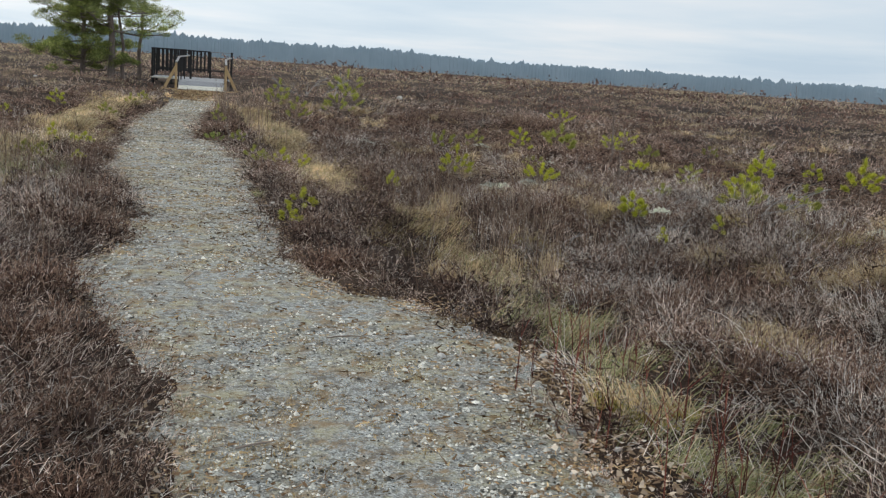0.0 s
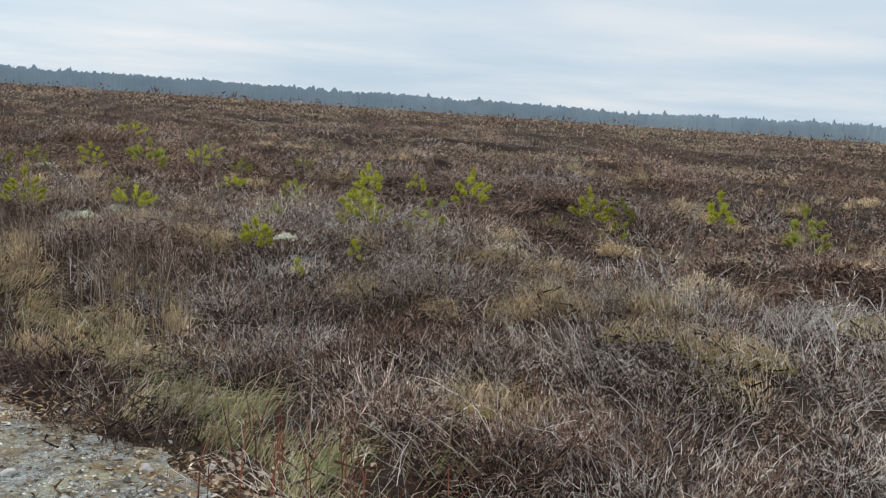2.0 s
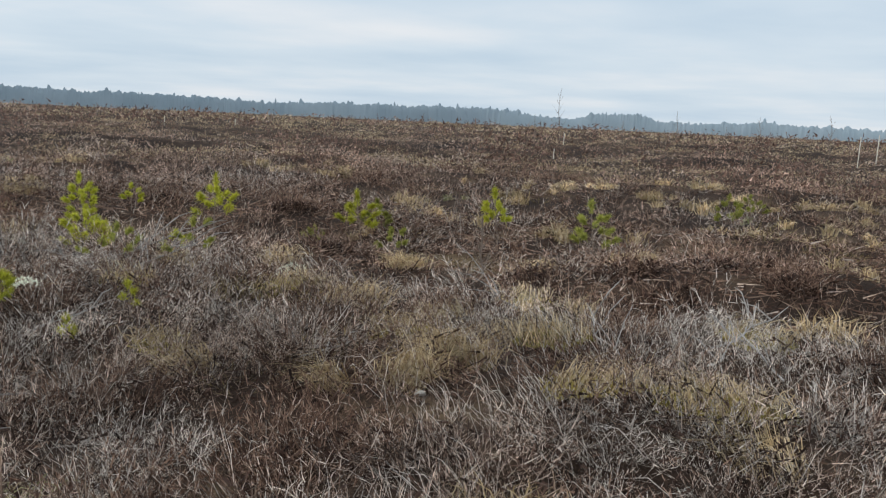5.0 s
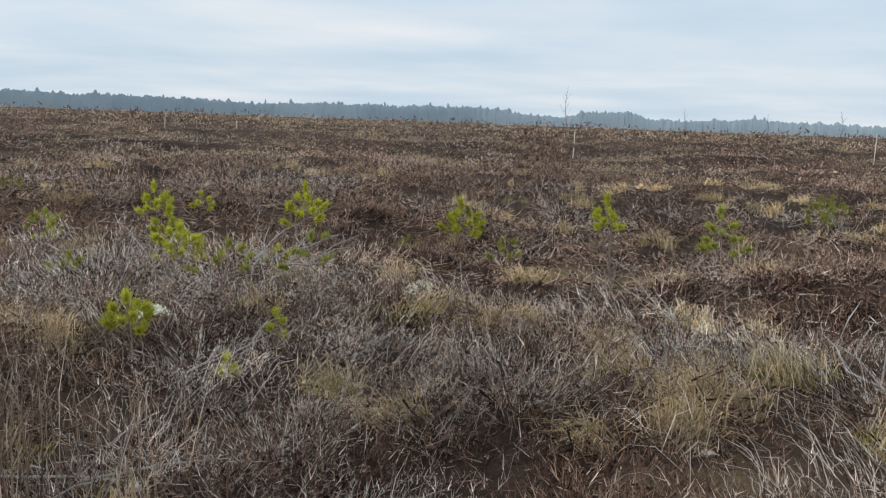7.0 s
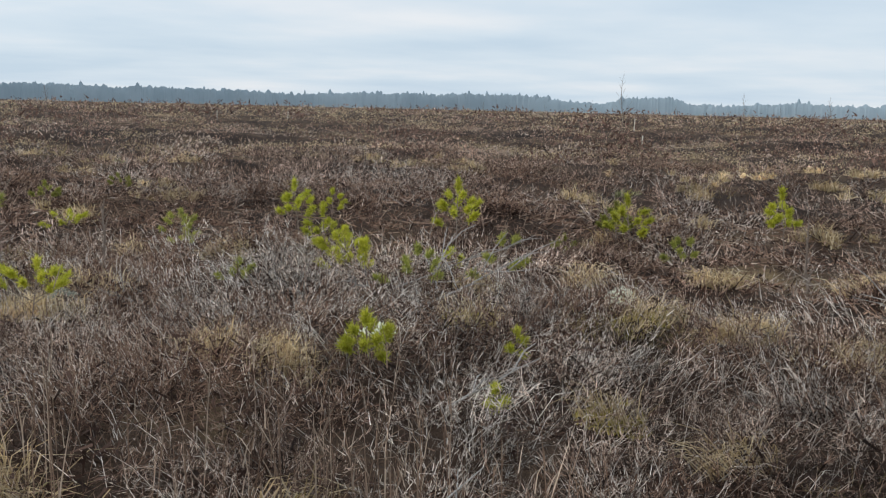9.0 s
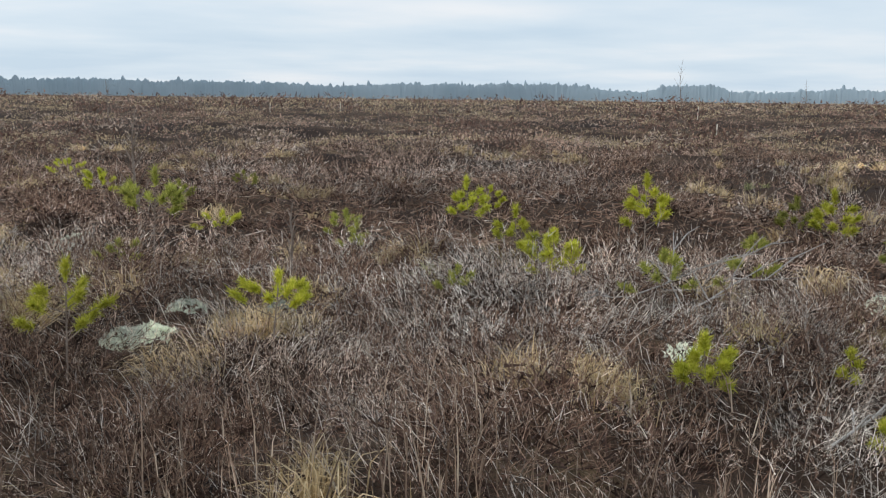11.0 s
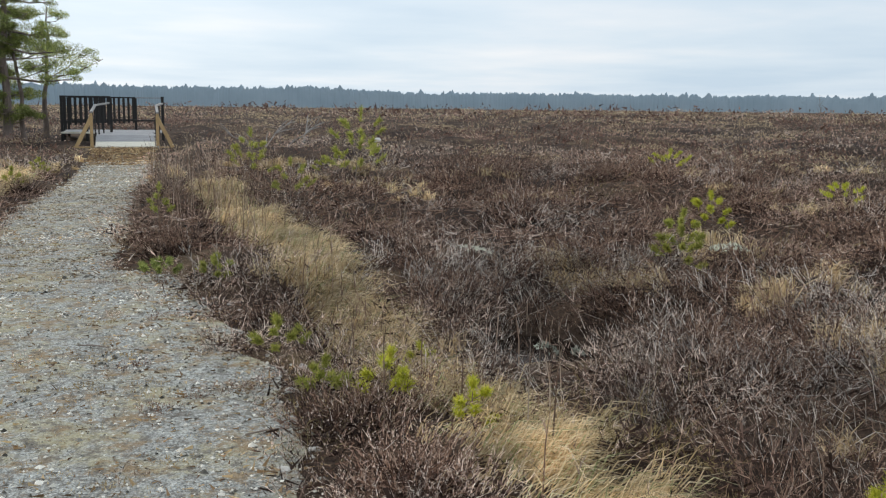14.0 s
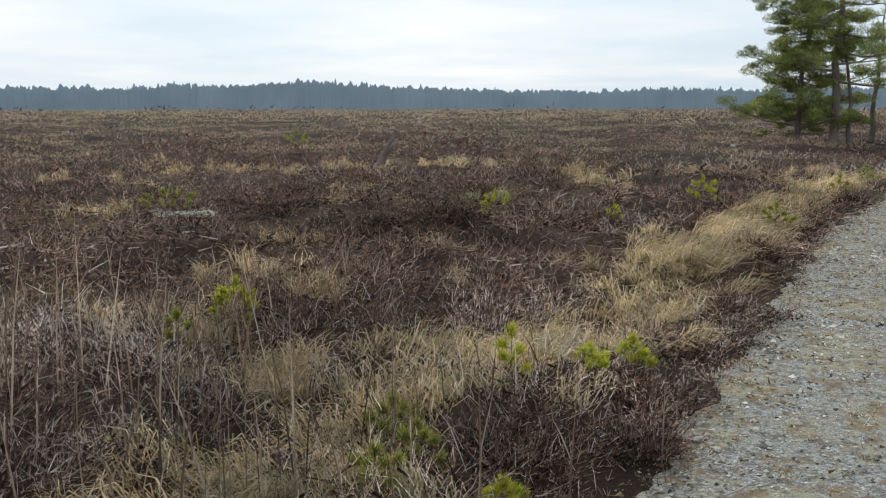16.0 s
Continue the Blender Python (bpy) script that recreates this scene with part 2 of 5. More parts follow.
def gravel_path():
    m, t, b, geo = material("gravel path")
    pos = geo.outputs["Position"]
    cells = node(t, "ShaderNodeTexVoronoi", Scale=95.0)
    link(t, pos, cells.inputs["Vector"])
    grain = noise_tex(t, pos, 40.0, 5.0, 0.8)
    stone = ramp(t, maths(t, "ADD", maths(t, "MULTIPLY", grain, 0.78), maths(t, "MULTIPLY", maths(t, "SUBTRACT", 0.9, cells.outputs["Distance"]), 0.22)),
                 [(0.34, (0.10, 0.098, 0.085)), (0.50, (0.385, 0.388, 0.36)), (0.68, (0.76, 0.765, 0.715))])
    moss = ramp(t, noise_tex(t, pos, 1.7, 8.0, 0.8), [(0.48, (0, 0, 0)), (0.60, (0.75, 0.75, 0.75))])
    litter = ramp(t, noise_tex(t, pos, 4.5, 9.0, 0.8), [(0.51, (0, 0, 0)), (0.585, (0.85, 0.85, 0.85))])
    dirt = ramp(t, noise_tex(t, pos, 11.0, 6.0, 0.75), [(0.51, (0, 0, 0)), (0.61, (0.85, 0.85, 0.85))])
    c = mix(t, moss, stone, mix(t, grain, (0.33, 0.30, 0.16), (0.52, 0.44, 0.26)))
    c = mix(t, litter, c, mix(t, grain, (0.15, 0.10, 0.055), (0.40, 0.27, 0.13)))
    c = mix(t, dirt, c, (0.14, 0.12, 0.095))
    link(t, c, b.inputs["Base Color"])
    b.inputs["Roughness"].default_value = 0.9
    bump(t, b, maths(t, "ADD", grain, maths(t, "MULTIPLY", cells.outputs["Distance"], -0.8)), 0.9, 0.012)
    return m


def pool_water():
    m, t, b, geo = material("dark bog water")
    b.inputs["Base Color"].default_value = (0.008, 0.006, 0.005, 1)
    b.inputs["Roughness"].default_value = 0.08
    bump(t, b, noise_tex(t, geo.outputs["Position"], 9.0), 0.06, 0.01)
    return m


BOG, PATHMAT, WATER = bog_ground(), gravel_path(), pool_water()
RNG = np.random.default_rng(7)


# ---- lie of the land ----
def hash2(ix, iy, k):
    h = (ix.astype(np.int64) * 374761393 + iy.astype(np.int64) * 668265263 + k * 974711) & 0x7FFFFFFF
    h = ((h ^ (h >> 13)) * 1274126177) & 0x7FFFFFFF
    return ((h ^ (h >> 16)) & 0xFFFF) / 65535.0


def vnoise(x, y, k=0):
    """Smooth value noise, 0 to 1."""
    ix, iy = np.floor(x), np.floor(y)
    fx, fy = x - ix, y - iy
    fx, fy = fx * fx * (3 - 2 * fx), fy * fy * (3 - 2 * fy)
    a, b = hash2(ix, iy, k), hash2(ix + 1, iy, k)
    c, d = hash2(ix, iy + 1, k), hash2(ix + 1, iy + 1, k)
    return (a * (1 - fx) + b * fx) * (1 - fy) + (c * (1 - fx) + d * fx) * fy


LEFT_Y = [-6, 3.7, 4.3, 4.9, 5.5, 6.1, 7.1, 8.9, 9.9, 11.9, 13.9, 16, 18, 19.7, 22.2, 24.9, 30, 36.5, 45]
LEFT_X = [0.1, 0.14, 0.05, 0.12, -0.05, -0.25, -0.48, -0.36, -0.19, -0.37, -0.79, -0.8, -0.77, -0.86, -0.85, -0.73, -0.19, 0.0, 0.0]
RIGHT_Y = [-6, 3.5, 4.0, 4.5, 5.0, 5.6, 6.1, 6.55, 6.72, 7.1, 7.8, 9.4, 11.3, 13.4, 14.4, 15, 15.6, 17, 18.2, 18.6, 18.9, 21, 25.7, 30.9, 36.4, 45]
RIGHT_X = [1.55, 1.64, 1.73, 1.84, 1.84, 1.85, 1.64, 1.5, 1.07, 1.02, 0.88, 0.93, 0.84, 0.87, 1.0, 1.04, 0.96, 0.91, 0.83, 0.6, 0.3, 0.34, 0.64, 1.06, 1.36, 1.9]


def edges(y):
    wob = 0.14 * (vnoise(y * 1.9, y * 0 + 3.3, 5) - 0.5) + 0.12 * (vnoise(y * 6.1, y * 0 + 1.3, 6) - 0.5)
    return np.interp(y, LEFT_Y, LEFT_X) + wob, np.interp(y, RIGHT_Y, RIGHT_X) - wob


def off_path(x, y):
    """How far outside the path, negative within it."""
    lo, hi = edges(y)
    d = np.maximum(lo - x, x - hi)
    return np.where(y > 45, np.maximum(d, y - 45), d)


def ditch_right(y):
    return np.interp(y, [0, 4.4, 5.5, 7.6, 10, 11.3, 12.5, 13.4, 15, 16.5, 18.2, 21.4, 26, 36], [2.3, 2.36, 2.46, 2.49, 2.4, 2.24, 1.95, 1.86, 1.88, 1.80, 1.86, 1.9, 1.9, 2.2])


def ditch_left(y):
    return np.interp(y, [0, 13.8, 15.8, 16.4, 18.3, 20.2, 22.5, 30, 40], [-1.9, -2.15, -2.08, -1.84, -1.83, -1.86, -1.7, -1.35, -1.3])


def bush_cells(x, y, cell, k):
    """The bush that a spot belongs to: distance from its middle, the middle, and a number 0 to 1 of its own."""
    gx, gy = np.floor(x / cell), np.floor(y / cell)
    best, bx, by, own = np.full(len(x), 1e9), x * 0, y * 0, x * 0
    for dx in (-1, 0, 1):
        for dy in (-1, 0, 1):
            ix, iy = gx + dx, gy + dy
            cx, cy = (ix + 0.1 + 0.8 * hash2(ix, iy, k)) * cell, (iy + 0.1 + 0.8 * hash2(ix, iy, k + 1)) * cell
            d = np.hypot(x - cx, y - cy)
            near = d < best
            best, bx, by, own = np.where(near, d, best), np.where(near, cx, bx), np.where(near, cy, by), np.where(near, hash2(ix, iy, k + 2), own)
    return best, bx, by, own


def trough(x, y):
    """1 at the rim of the wet trough that runs into the pool, less within it."""
    u, v = (x - 2.9) * 0.45 + (y - 15.5) * 0.89, (x - 2.9) * 0.89 - (y - 15.5) * 0.45
    return np.hypot(u / 1.05, v / 0.36)


def height(x, y):
    off = off_path(x, y)
    r = np.hypot(x, y - 8)
    hum = 0.26 * (vnoise(x * 0.6, y * 0.6, 1) - 0.5) + 0.18 * (vnoise(x * 1.6, y * 1.6, 2) - 0.5)
    hum = hum + np.clip((r - 14) / 30, 0, 1) * 0.62 * (vnoise(x * 0.24, y * 0.24, 3) - 0.5)
    z = 0.04 + hum
    side = np.clip(off / 0.9, 0, 1)
    z = z * side - 0.012 * (1 - side)
    in_y = np.clip((44 - y) / 6, 0, 1)
    for centre in (ditch_right(y), ditch_left(y)):
        z = z - 0.10 * in_y * np.exp(-((x - centre) / 0.38) ** 2)
    hole = np.clip(1.6 * np.exp(-(((x - 3.08) / 0.34) ** 2 + ((y - 15.95) / 0.62) ** 2)), 0, 1)
    z = z * (1 - hole) - 0.34 * hole
    return z * np.clip(1.3 - r / 900, 0, 1)


def mesh_object(name, verts, faces, mat, smooth=False, sizes=None):
    """A mesh from arrays; faces of one size, or, with sizes, loose loops of many."""
    me = bpy.data.meshes.new(name)
    verts = np.ascontiguousarray(verts, dtype=np.float32)
    loops = np.ascontiguousarray(faces, dtype=np.int32).ravel()
    sizes = np.full(len(faces), faces.shape[1], dtype=np.int32) if sizes is None else sizes
    me.vertices.add(len(verts))
    me.vertices.foreach_set("co", verts.ravel())
    me.loops.add(len(loops))
    me.loops.foreach_set("vertex_index", loops)
    me.polygons.add(len(sizes))
    me.polygons.foreach_set("loop_start", np.concatenate(([0], np.cumsum(sizes)[:-1])).astype(np.int32))
    me.polygons.foreach_set("use_smooth", np.full(len(sizes), smooth))
    me.update(calc_edges=True)
    me.materials.append(mat)
    return new(name, me)


def axis(lo, hi, step, far):
    mid = np.arange(lo, hi, step)
    grow = step * np.cumsum(1.075 ** np.arange(1, 200))
    grow = grow[grow < far]
    return np.concatenate((lo - grow[::-1], mid, mid[-1] + grow))


def grid_object(name, xs, ys, zfun, mat):
    gx, gy = np.meshgrid(xs, ys)
    v = np.stack((gx, gy, zfun(gx, gy)), -1).reshape(-1, 3)
    n, m = len(xs), len(ys)
    i = (np.arange(m - 1)[:, None] * n + np.arange(n - 1)[None, :]).ravel()
    return mesh_object(name, v, np.stack((i, i + 1, i + n + 1, i + n), -1), mat, True)


tagged(grid_object("ground", axis(-7, 13, 0.25, 1500), axis(-1, 27, 0.25, 1500), height, BOG),
       "brown boggy ground with hummocks, moss and dead grass", "ground", kind="structure")


def make_path():
    ys = np.concatenate((np.arange(-6, 20, 0.06), np.arange(20, 45.1, 0.25)))
    lo, hi = edges(ys)
    k = np.linspace(0, 1, 25)
    gx = lo[:, None] - 0.08 + k[None, :] * (hi - lo + 0.16)[:, None]
    gy = np.repeat(ys[:, None], 25, 1)
    crown = 0.012 * (1 - (2 * k - 1) ** 4)[None, :] - 0.012
    gz = 0.008 + crown + 0.014 * (vnoise(gx * 4, gy * 4, 11) - 0.5) + 0.008 * (vnoise(gx * 17, gy * 17, 12) - 0.5)
    v = np.stack((gx, gy, gz), -1).reshape(-1, 3)
    n, m = 25, len(ys)
    i = (np.arange(m - 1)[:, None] * n + np.arange(n - 1)[None, :]).ravel()
    return mesh_object("path", v, np.stack((i, i + 1, i + n + 1, i + n), -1), PATHMAT, True)


tagged(make_path(), "grey crushed gravel footpath with yellowish moss patches", "path", kind="structure")
pool = grid_object("water", np.linspace(2.6, 3.56, 8), np.linspace(15.1, 16.8, 8), lambda x, y: x * 0 - 0.22, WATER)
tagged(pool, "small black pool of bog water between heather", "water", kind="structure")


# ---- growth: arrays of thin blades ----
def unit(v):
    return v / np.maximum(np.linalg.norm(v, axis=-1, keepdims=True), 1e-6)


def spikes(base, way, length, width):
    """One triangle each, from a base along a direction."""
    side = unit(np.cross(way, RNG.normal(size=way.shape)))
    w = (side * np.reshape(width, (-1, 1))) * 0.5
    v = np.stack((base - w, base + w, base + way * np.reshape(length, (-1, 1))), 1)
    return v.reshape(-1, 3)


def ribbons(base, way, length, width, droop):
    """Bent grass blades: two lengths, drooping outwards; five corners each."""
    length, droop = np.reshape(length, (-1, 1)), np.reshape(droop, (-1, 1))
    side = unit(np.cross(way, RNG.normal(size=way.shape))) * np.reshape(width, (-1, 1)) * 0.5
    mid = base + way * length * 0.55
    out = way.copy()
    out[:, 2] = 0
    tip = mid + unit(way + unit(out + 1e-4) * droop * 1.1 - np.array([0, 0, 1.0]) * droop) * length * 0.5
    return np.stack((base - side, base + side, mid + side * 0.8, mid - side * 0.8, tip), 1).reshape(-1, 3)


def tri_object(name, parts, mat):
    v = np.concatenate(parts)
    return mesh_object(name, v, np.arange(len(v)).reshape(-1, 3), mat)


def ribbon_object(name, parts, mat):
    v = np.concatenate(parts)
    n = len(v) // 5
    loops = (np.arange(n)[:, None] * 5 + np.array([0, 1, 2, 3, 3, 2, 4])[None, :]).ravel()
    return mesh_object(name, v, loops, mat, sizes=np.tile(np.array([4, 3], dtype=np.int32), n))


def directions(n, tilt):
    """Upward directions, tilted from the vertical by up to about tilt radians."""
    a, th = RNG.uniform(0, 2 * np.pi, n), np.abs(RNG.normal(0, 1, n)) * tilt * 0.6
    th = np.minimum(th, tilt * 1.3)
    return np.stack((np.cos(a) * np.sin(th), np.sin(a) * np.sin(th), np.cos(th)), -1)


def heather(bx, by, size, twigs, sprigs, wide, slim=1.0):
    """Domed bushes at bx, by: twigs that fan out from each base, with short sprigs along their upper part."""
    n = len(bx)
    i = np.repeat(np.arange(n), twigs)
    m = len(i)
    a, th = RNG.uniform(0, 2 * np.pi, m), np.arccos(RNG.uniform(0.12, 1.0, m))
    way = np.stack((np.cos(a) * np.sin(th) * 1.15, np.sin(a) * np.sin(th) * 1.15, np.cos(th) * 0.95 + 0.1), -1)
    way = way + RNG.normal(0, 0.14, way.shape) + np.array([0.10, 0.05, 0.0])
    way[:, 2] = np.maximum(way[:, 2], 0.12)
    s = size[i] * RNG.uniform(0.7, 1.08, m) * np.linalg.norm(way, axis=1)
    way = unit(way)
    rad = size[i] * 0.45 * RNG.uniform(0, 1, m)
    ang = a + RNG.normal(0, 0.8, m)
    px, py = bx[i] + rad * np.cos(ang), by[i] + rad * np.sin(ang)
    base = np.stack((px, py, height(px, py) - 0.01), -1)
    out = [spikes(base, way, s * 0.88, wide[i] * 0.5)]
    if sprigs:
        j = np.repeat(np.arange(m), sprigs)
        k = 0.35 + 0.65 * RNG.uniform(0, 1, len(j)) ** 0.75
        at = base[j] + way[j] * (s[j] * k)[:, None]
        w2 = unit(way[j] * 0.9 + RNG.normal(size=(len(j), 3)) * 0.42 + np.array([0, 0, 0.25]))
        out.append(spikes(at, w2, s[j] * RNG.uniform(0.09, 0.22, len(j)) / slim, wide[i][j] * RNG.uniform(0.55, 1.05, len(j)) * slim))
    return np.concatenate(out)


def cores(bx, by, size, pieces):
    """Tangled filler slivers inside each bush; their near-black colour stands in for its inner shade."""
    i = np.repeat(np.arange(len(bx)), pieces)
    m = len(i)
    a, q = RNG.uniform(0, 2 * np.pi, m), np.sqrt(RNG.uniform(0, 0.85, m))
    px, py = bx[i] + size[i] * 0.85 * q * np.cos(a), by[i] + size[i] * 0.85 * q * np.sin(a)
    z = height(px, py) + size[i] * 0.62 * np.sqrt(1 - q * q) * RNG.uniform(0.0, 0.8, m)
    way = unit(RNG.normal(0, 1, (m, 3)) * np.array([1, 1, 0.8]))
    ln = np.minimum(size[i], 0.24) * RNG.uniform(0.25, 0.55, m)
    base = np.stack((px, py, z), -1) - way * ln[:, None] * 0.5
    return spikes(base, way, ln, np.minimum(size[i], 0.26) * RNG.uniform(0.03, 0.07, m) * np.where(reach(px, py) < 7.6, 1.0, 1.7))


def mats(bx, by, size):
    """Far bushes: low domes of sprays, finer and closer where they stand nearer."""
    close = reach(bx, by) < 90
    i = np.repeat(np.arange(len(bx)), np.where(close, 30, 11))
    fine = np.where(close, 0.5, 1.0)[i]
    m = len(i)
    a, q = RNG.uniform(0, 2 * np.pi, m), np.sqrt(RNG.uniform(0, 1, m))
    px, py = bx[i] + size[i] * 1.3 * q * np.cos(a), by[i] + size[i] * 1.3 * q * np.sin(a)
    z = height(px, py) + size[i] * 0.5 * (1 - q * q) * RNG.uniform(0.5, 1.0, m)
    way = unit(RNG.normal(0, 0.7, (m, 3)) + np.array([0, 0, 0.5]))
    return spikes(np.stack((px, py, z), -1), way, fine * size[i] * RNG.uniform(0.12, 0.34, m), fine * size[i] * RNG.uniform(0.06, 0.14, m))


def tufts(bx, by, size, blades, wide, tilt=0.6):
    n = len(bx)
    i = np.repeat(np.arange(n), blades)
    m = len(i)
    px, py = bx[i] + RNG.normal(0, 1, m) * size[i] * 0.22, by[i] + RNG.normal(0, 1, m) * size[i] * 0.22
    base = np.stack((px, py, height(px, py) - 0.01), -1)
    return ribbons(base, directions(m, tilt), size[i] * RNG.uniform(0.6, 1.2, m), wide[i], RNG.uniform(0.25, 1.3, m))


def reach(x, y):
    """Distance from the middle of the walked stretch of the path."""
    return np.hypot(x - 0.4, y - np.clip(y, 0, 11))


def scatter(n, x0, x1, y0, y1):
    return RNG.uniform(x0, x1, n), RNG.uniform(y0, y1, n)


def near_plants():
    x, y = scatter(int(36 * 16 * 20), -6.5, 9.5, 1.5, 21.5)
    r, off = reach(x, y), off_path(x, y)
    u = RNG.uniform(0, 1, len(x))
    keep = (off > 0.04) & (r < 7.6) & ~((x < -2.2) & (y < 11) & (u < 0.85)) & ~((x < 0.4) & (y < 1.8) & (u < 0.7))
    keep &= RNG.uniform(0, 1, len(x)) < np.where(off < 0.7, 0.75, np.clip(1.45 - r / 10, 0.62, 1.0))
    return x[keep], y[keep]


def mid_plants():
    x, y = scatter(int(10 * 56 * 46), -26, 30, -4, 42)
    r, off = reach(x, y), off_path(x, y)
    keep = (off > 0.08) & (r >= 7.6) & (r < 25) & (RNG.uniform(0, 1, len(x)) < np.clip(1.4 - r / 24, 0.35, 1))
    keep &= (vnoise(x * 0.9, y * 0.9, 51) > 0.03) | (off < 1)
    return x[keep], y[keep]


def far_plants():
    n = 24000
    r = 24 * (480 / 24) ** (RNG.uniform(0, 1, n) ** 1.25)
    a = RNG.uniform(-0.12 * np.pi, 0.86 * np.pi, n)
    x, y = 0.4 + r * np.cos(a), 6 + r * np.sin(a)
    keep = (reach(x, y) > 23) & (off_path(x, y) > 0.1) & ~((np.abs(x - 0.9) < 2.4) & (y > 43) & (y < 56))
    keep &= vnoise(x * 0.33, y * 0.33, 51) > 0.22 * np.clip(1 - r / 200, 0, 1)
    return x[keep], y[keep]


def kinds(px, py, x, y, own):
    """Which plant grows where, bush by bush (x, y: the bush's middle): 0 brown heather, 1 grey heather, 2 greenish heather, 3 dry grass, 4 green grass, 5 bare, 6 dark heather."""
    a, b, c = vnoise(x * 0.8, y * 0.8, 21), vnoise(x * 0.9 + 50, y * 0.9, 22), vnoise(x * 0.13, y * 0.13, 23)
    loose = RNG.uniform(0, 1, len(x))
    u = np.where(loose < 0.2, RNG.uniform(0, 1, len(x)), own)
    k = np.zeros(len(x), dtype=int)
    off = off_path(x, y)
    k[(b > 0.38) & (u < np.where(x > 3.3, np.interp(y, [4.5, 5.5], [0.3, 0.52]), np.interp(y, [5, 6, 10, 13], [0.25, 0.42, 0.42, 0.2]))) & (x > 1.5) & (off > 0.9)] = 1
    k[(b > 0.7) & (u < 0.3) & (x <= 1.5)] = 1
    k[(b < 0.22) & (u < 0.5)] = 2
    mound = 0.65 * vnoise(x * 0.24, y * 0.24, 3) + 0.35 * vnoise(x * 0.7, y * 0.7, 8)
    out = np.clip((reach(x, y) - 12) / 12, 0, 1)
    k[(mound > 0.52) & (u < 0.95 * out)] = 0
    k[(mound < 0.43) & (u < np.where(reach(x, y) < 25, 0.42, 0.70) * out)] = 3
    k[(mound < 0.50) & (u > 0.72) & (out > 0.5)] = 1
    tuft = np.modf(own * 37.3)[0]
    k[(tuft < 0.045 + 0.07 * (vnoise(x * 1.1 + 7, y * 1.1, 27) > 0.6)) & (loose > 0.35) & (off_path(x, y) > 1.2)] = 3
    far = np.clip((reach(x, y) - 10) / 60, 0, 1)
    k[(a + 0.25 * c > 0.93 - 0.16 * far - 0.95 * far * ((x < -6) & (y > 27))) & (u < 0.35 + 0.5 * far) & (loose > 0.4 - 0.4 * far) & (off > 1.0)] = 3
    k[(a < 0.12) & (u < 0.2)] = 4
    away = reach(x, y)
    clump = np.where(away > 20, vnoise(x * 0.3 + 20, y * 0.3, 29), vnoise(x * 0.62 + 20, y * 0.62, 29))
    k[(clump > np.where(away < 5, 0.76, 0.66)) & (k < 2) & (u < 0.9) & (off > 0.9)] = 6
    k[(clump < 0.34) & (k < 3) & (u < np.where(x > 3.3, np.interp(y, [4.5, 5.5], [0.25, 0.48]), 0.25)) & (off > 1.2) & (x > 2.4)] = 1
    lot = np.modf(own * 71.7)[0]
    k[(lot < np.where(away > 20, 0.28, np.where((y > 12) & (x < 4.5), 0.34, 0.17))) & (k < 3) & (off > 0.9)] = 6
    k[(np.hypot((x - 6.7) / 1.5, (y - 5.15) / 0.5) < 1) & (u < 0.9)] = 1
    x, y = px, py
    # grassy ditches on both sides of the path
    in_y = (y < 40)
    dr, dl = np.abs(x - ditch_right(y)), np.abs(x - ditch_left(y))
    wr = np.interp(y, [3, 6, 8, 9.5, 12, 13.2, 17, 24], [0.42, 0.40, 0.25, 0.22, 0.30, 0.32, 0.32, 0.3])
    k[(dr < wr * 0.8) & in_y & (u < 0.85)] = 5
    wl = np.interp(y, [5, 12, 13, 16, 20, 26, 34], [0.3, 0.45, 0.65, 0.6, 0.5, 0.38, 0.3])
    k[(dl < wl * 0.8) & in_y & (u < 0.8) & (y > 5)] = 5
    k[trough(x, y) < 1] = 5
    k[(np.hypot((x - 4.05) / 1.4, y - 12.48) < 0.2)] = 5
    return k


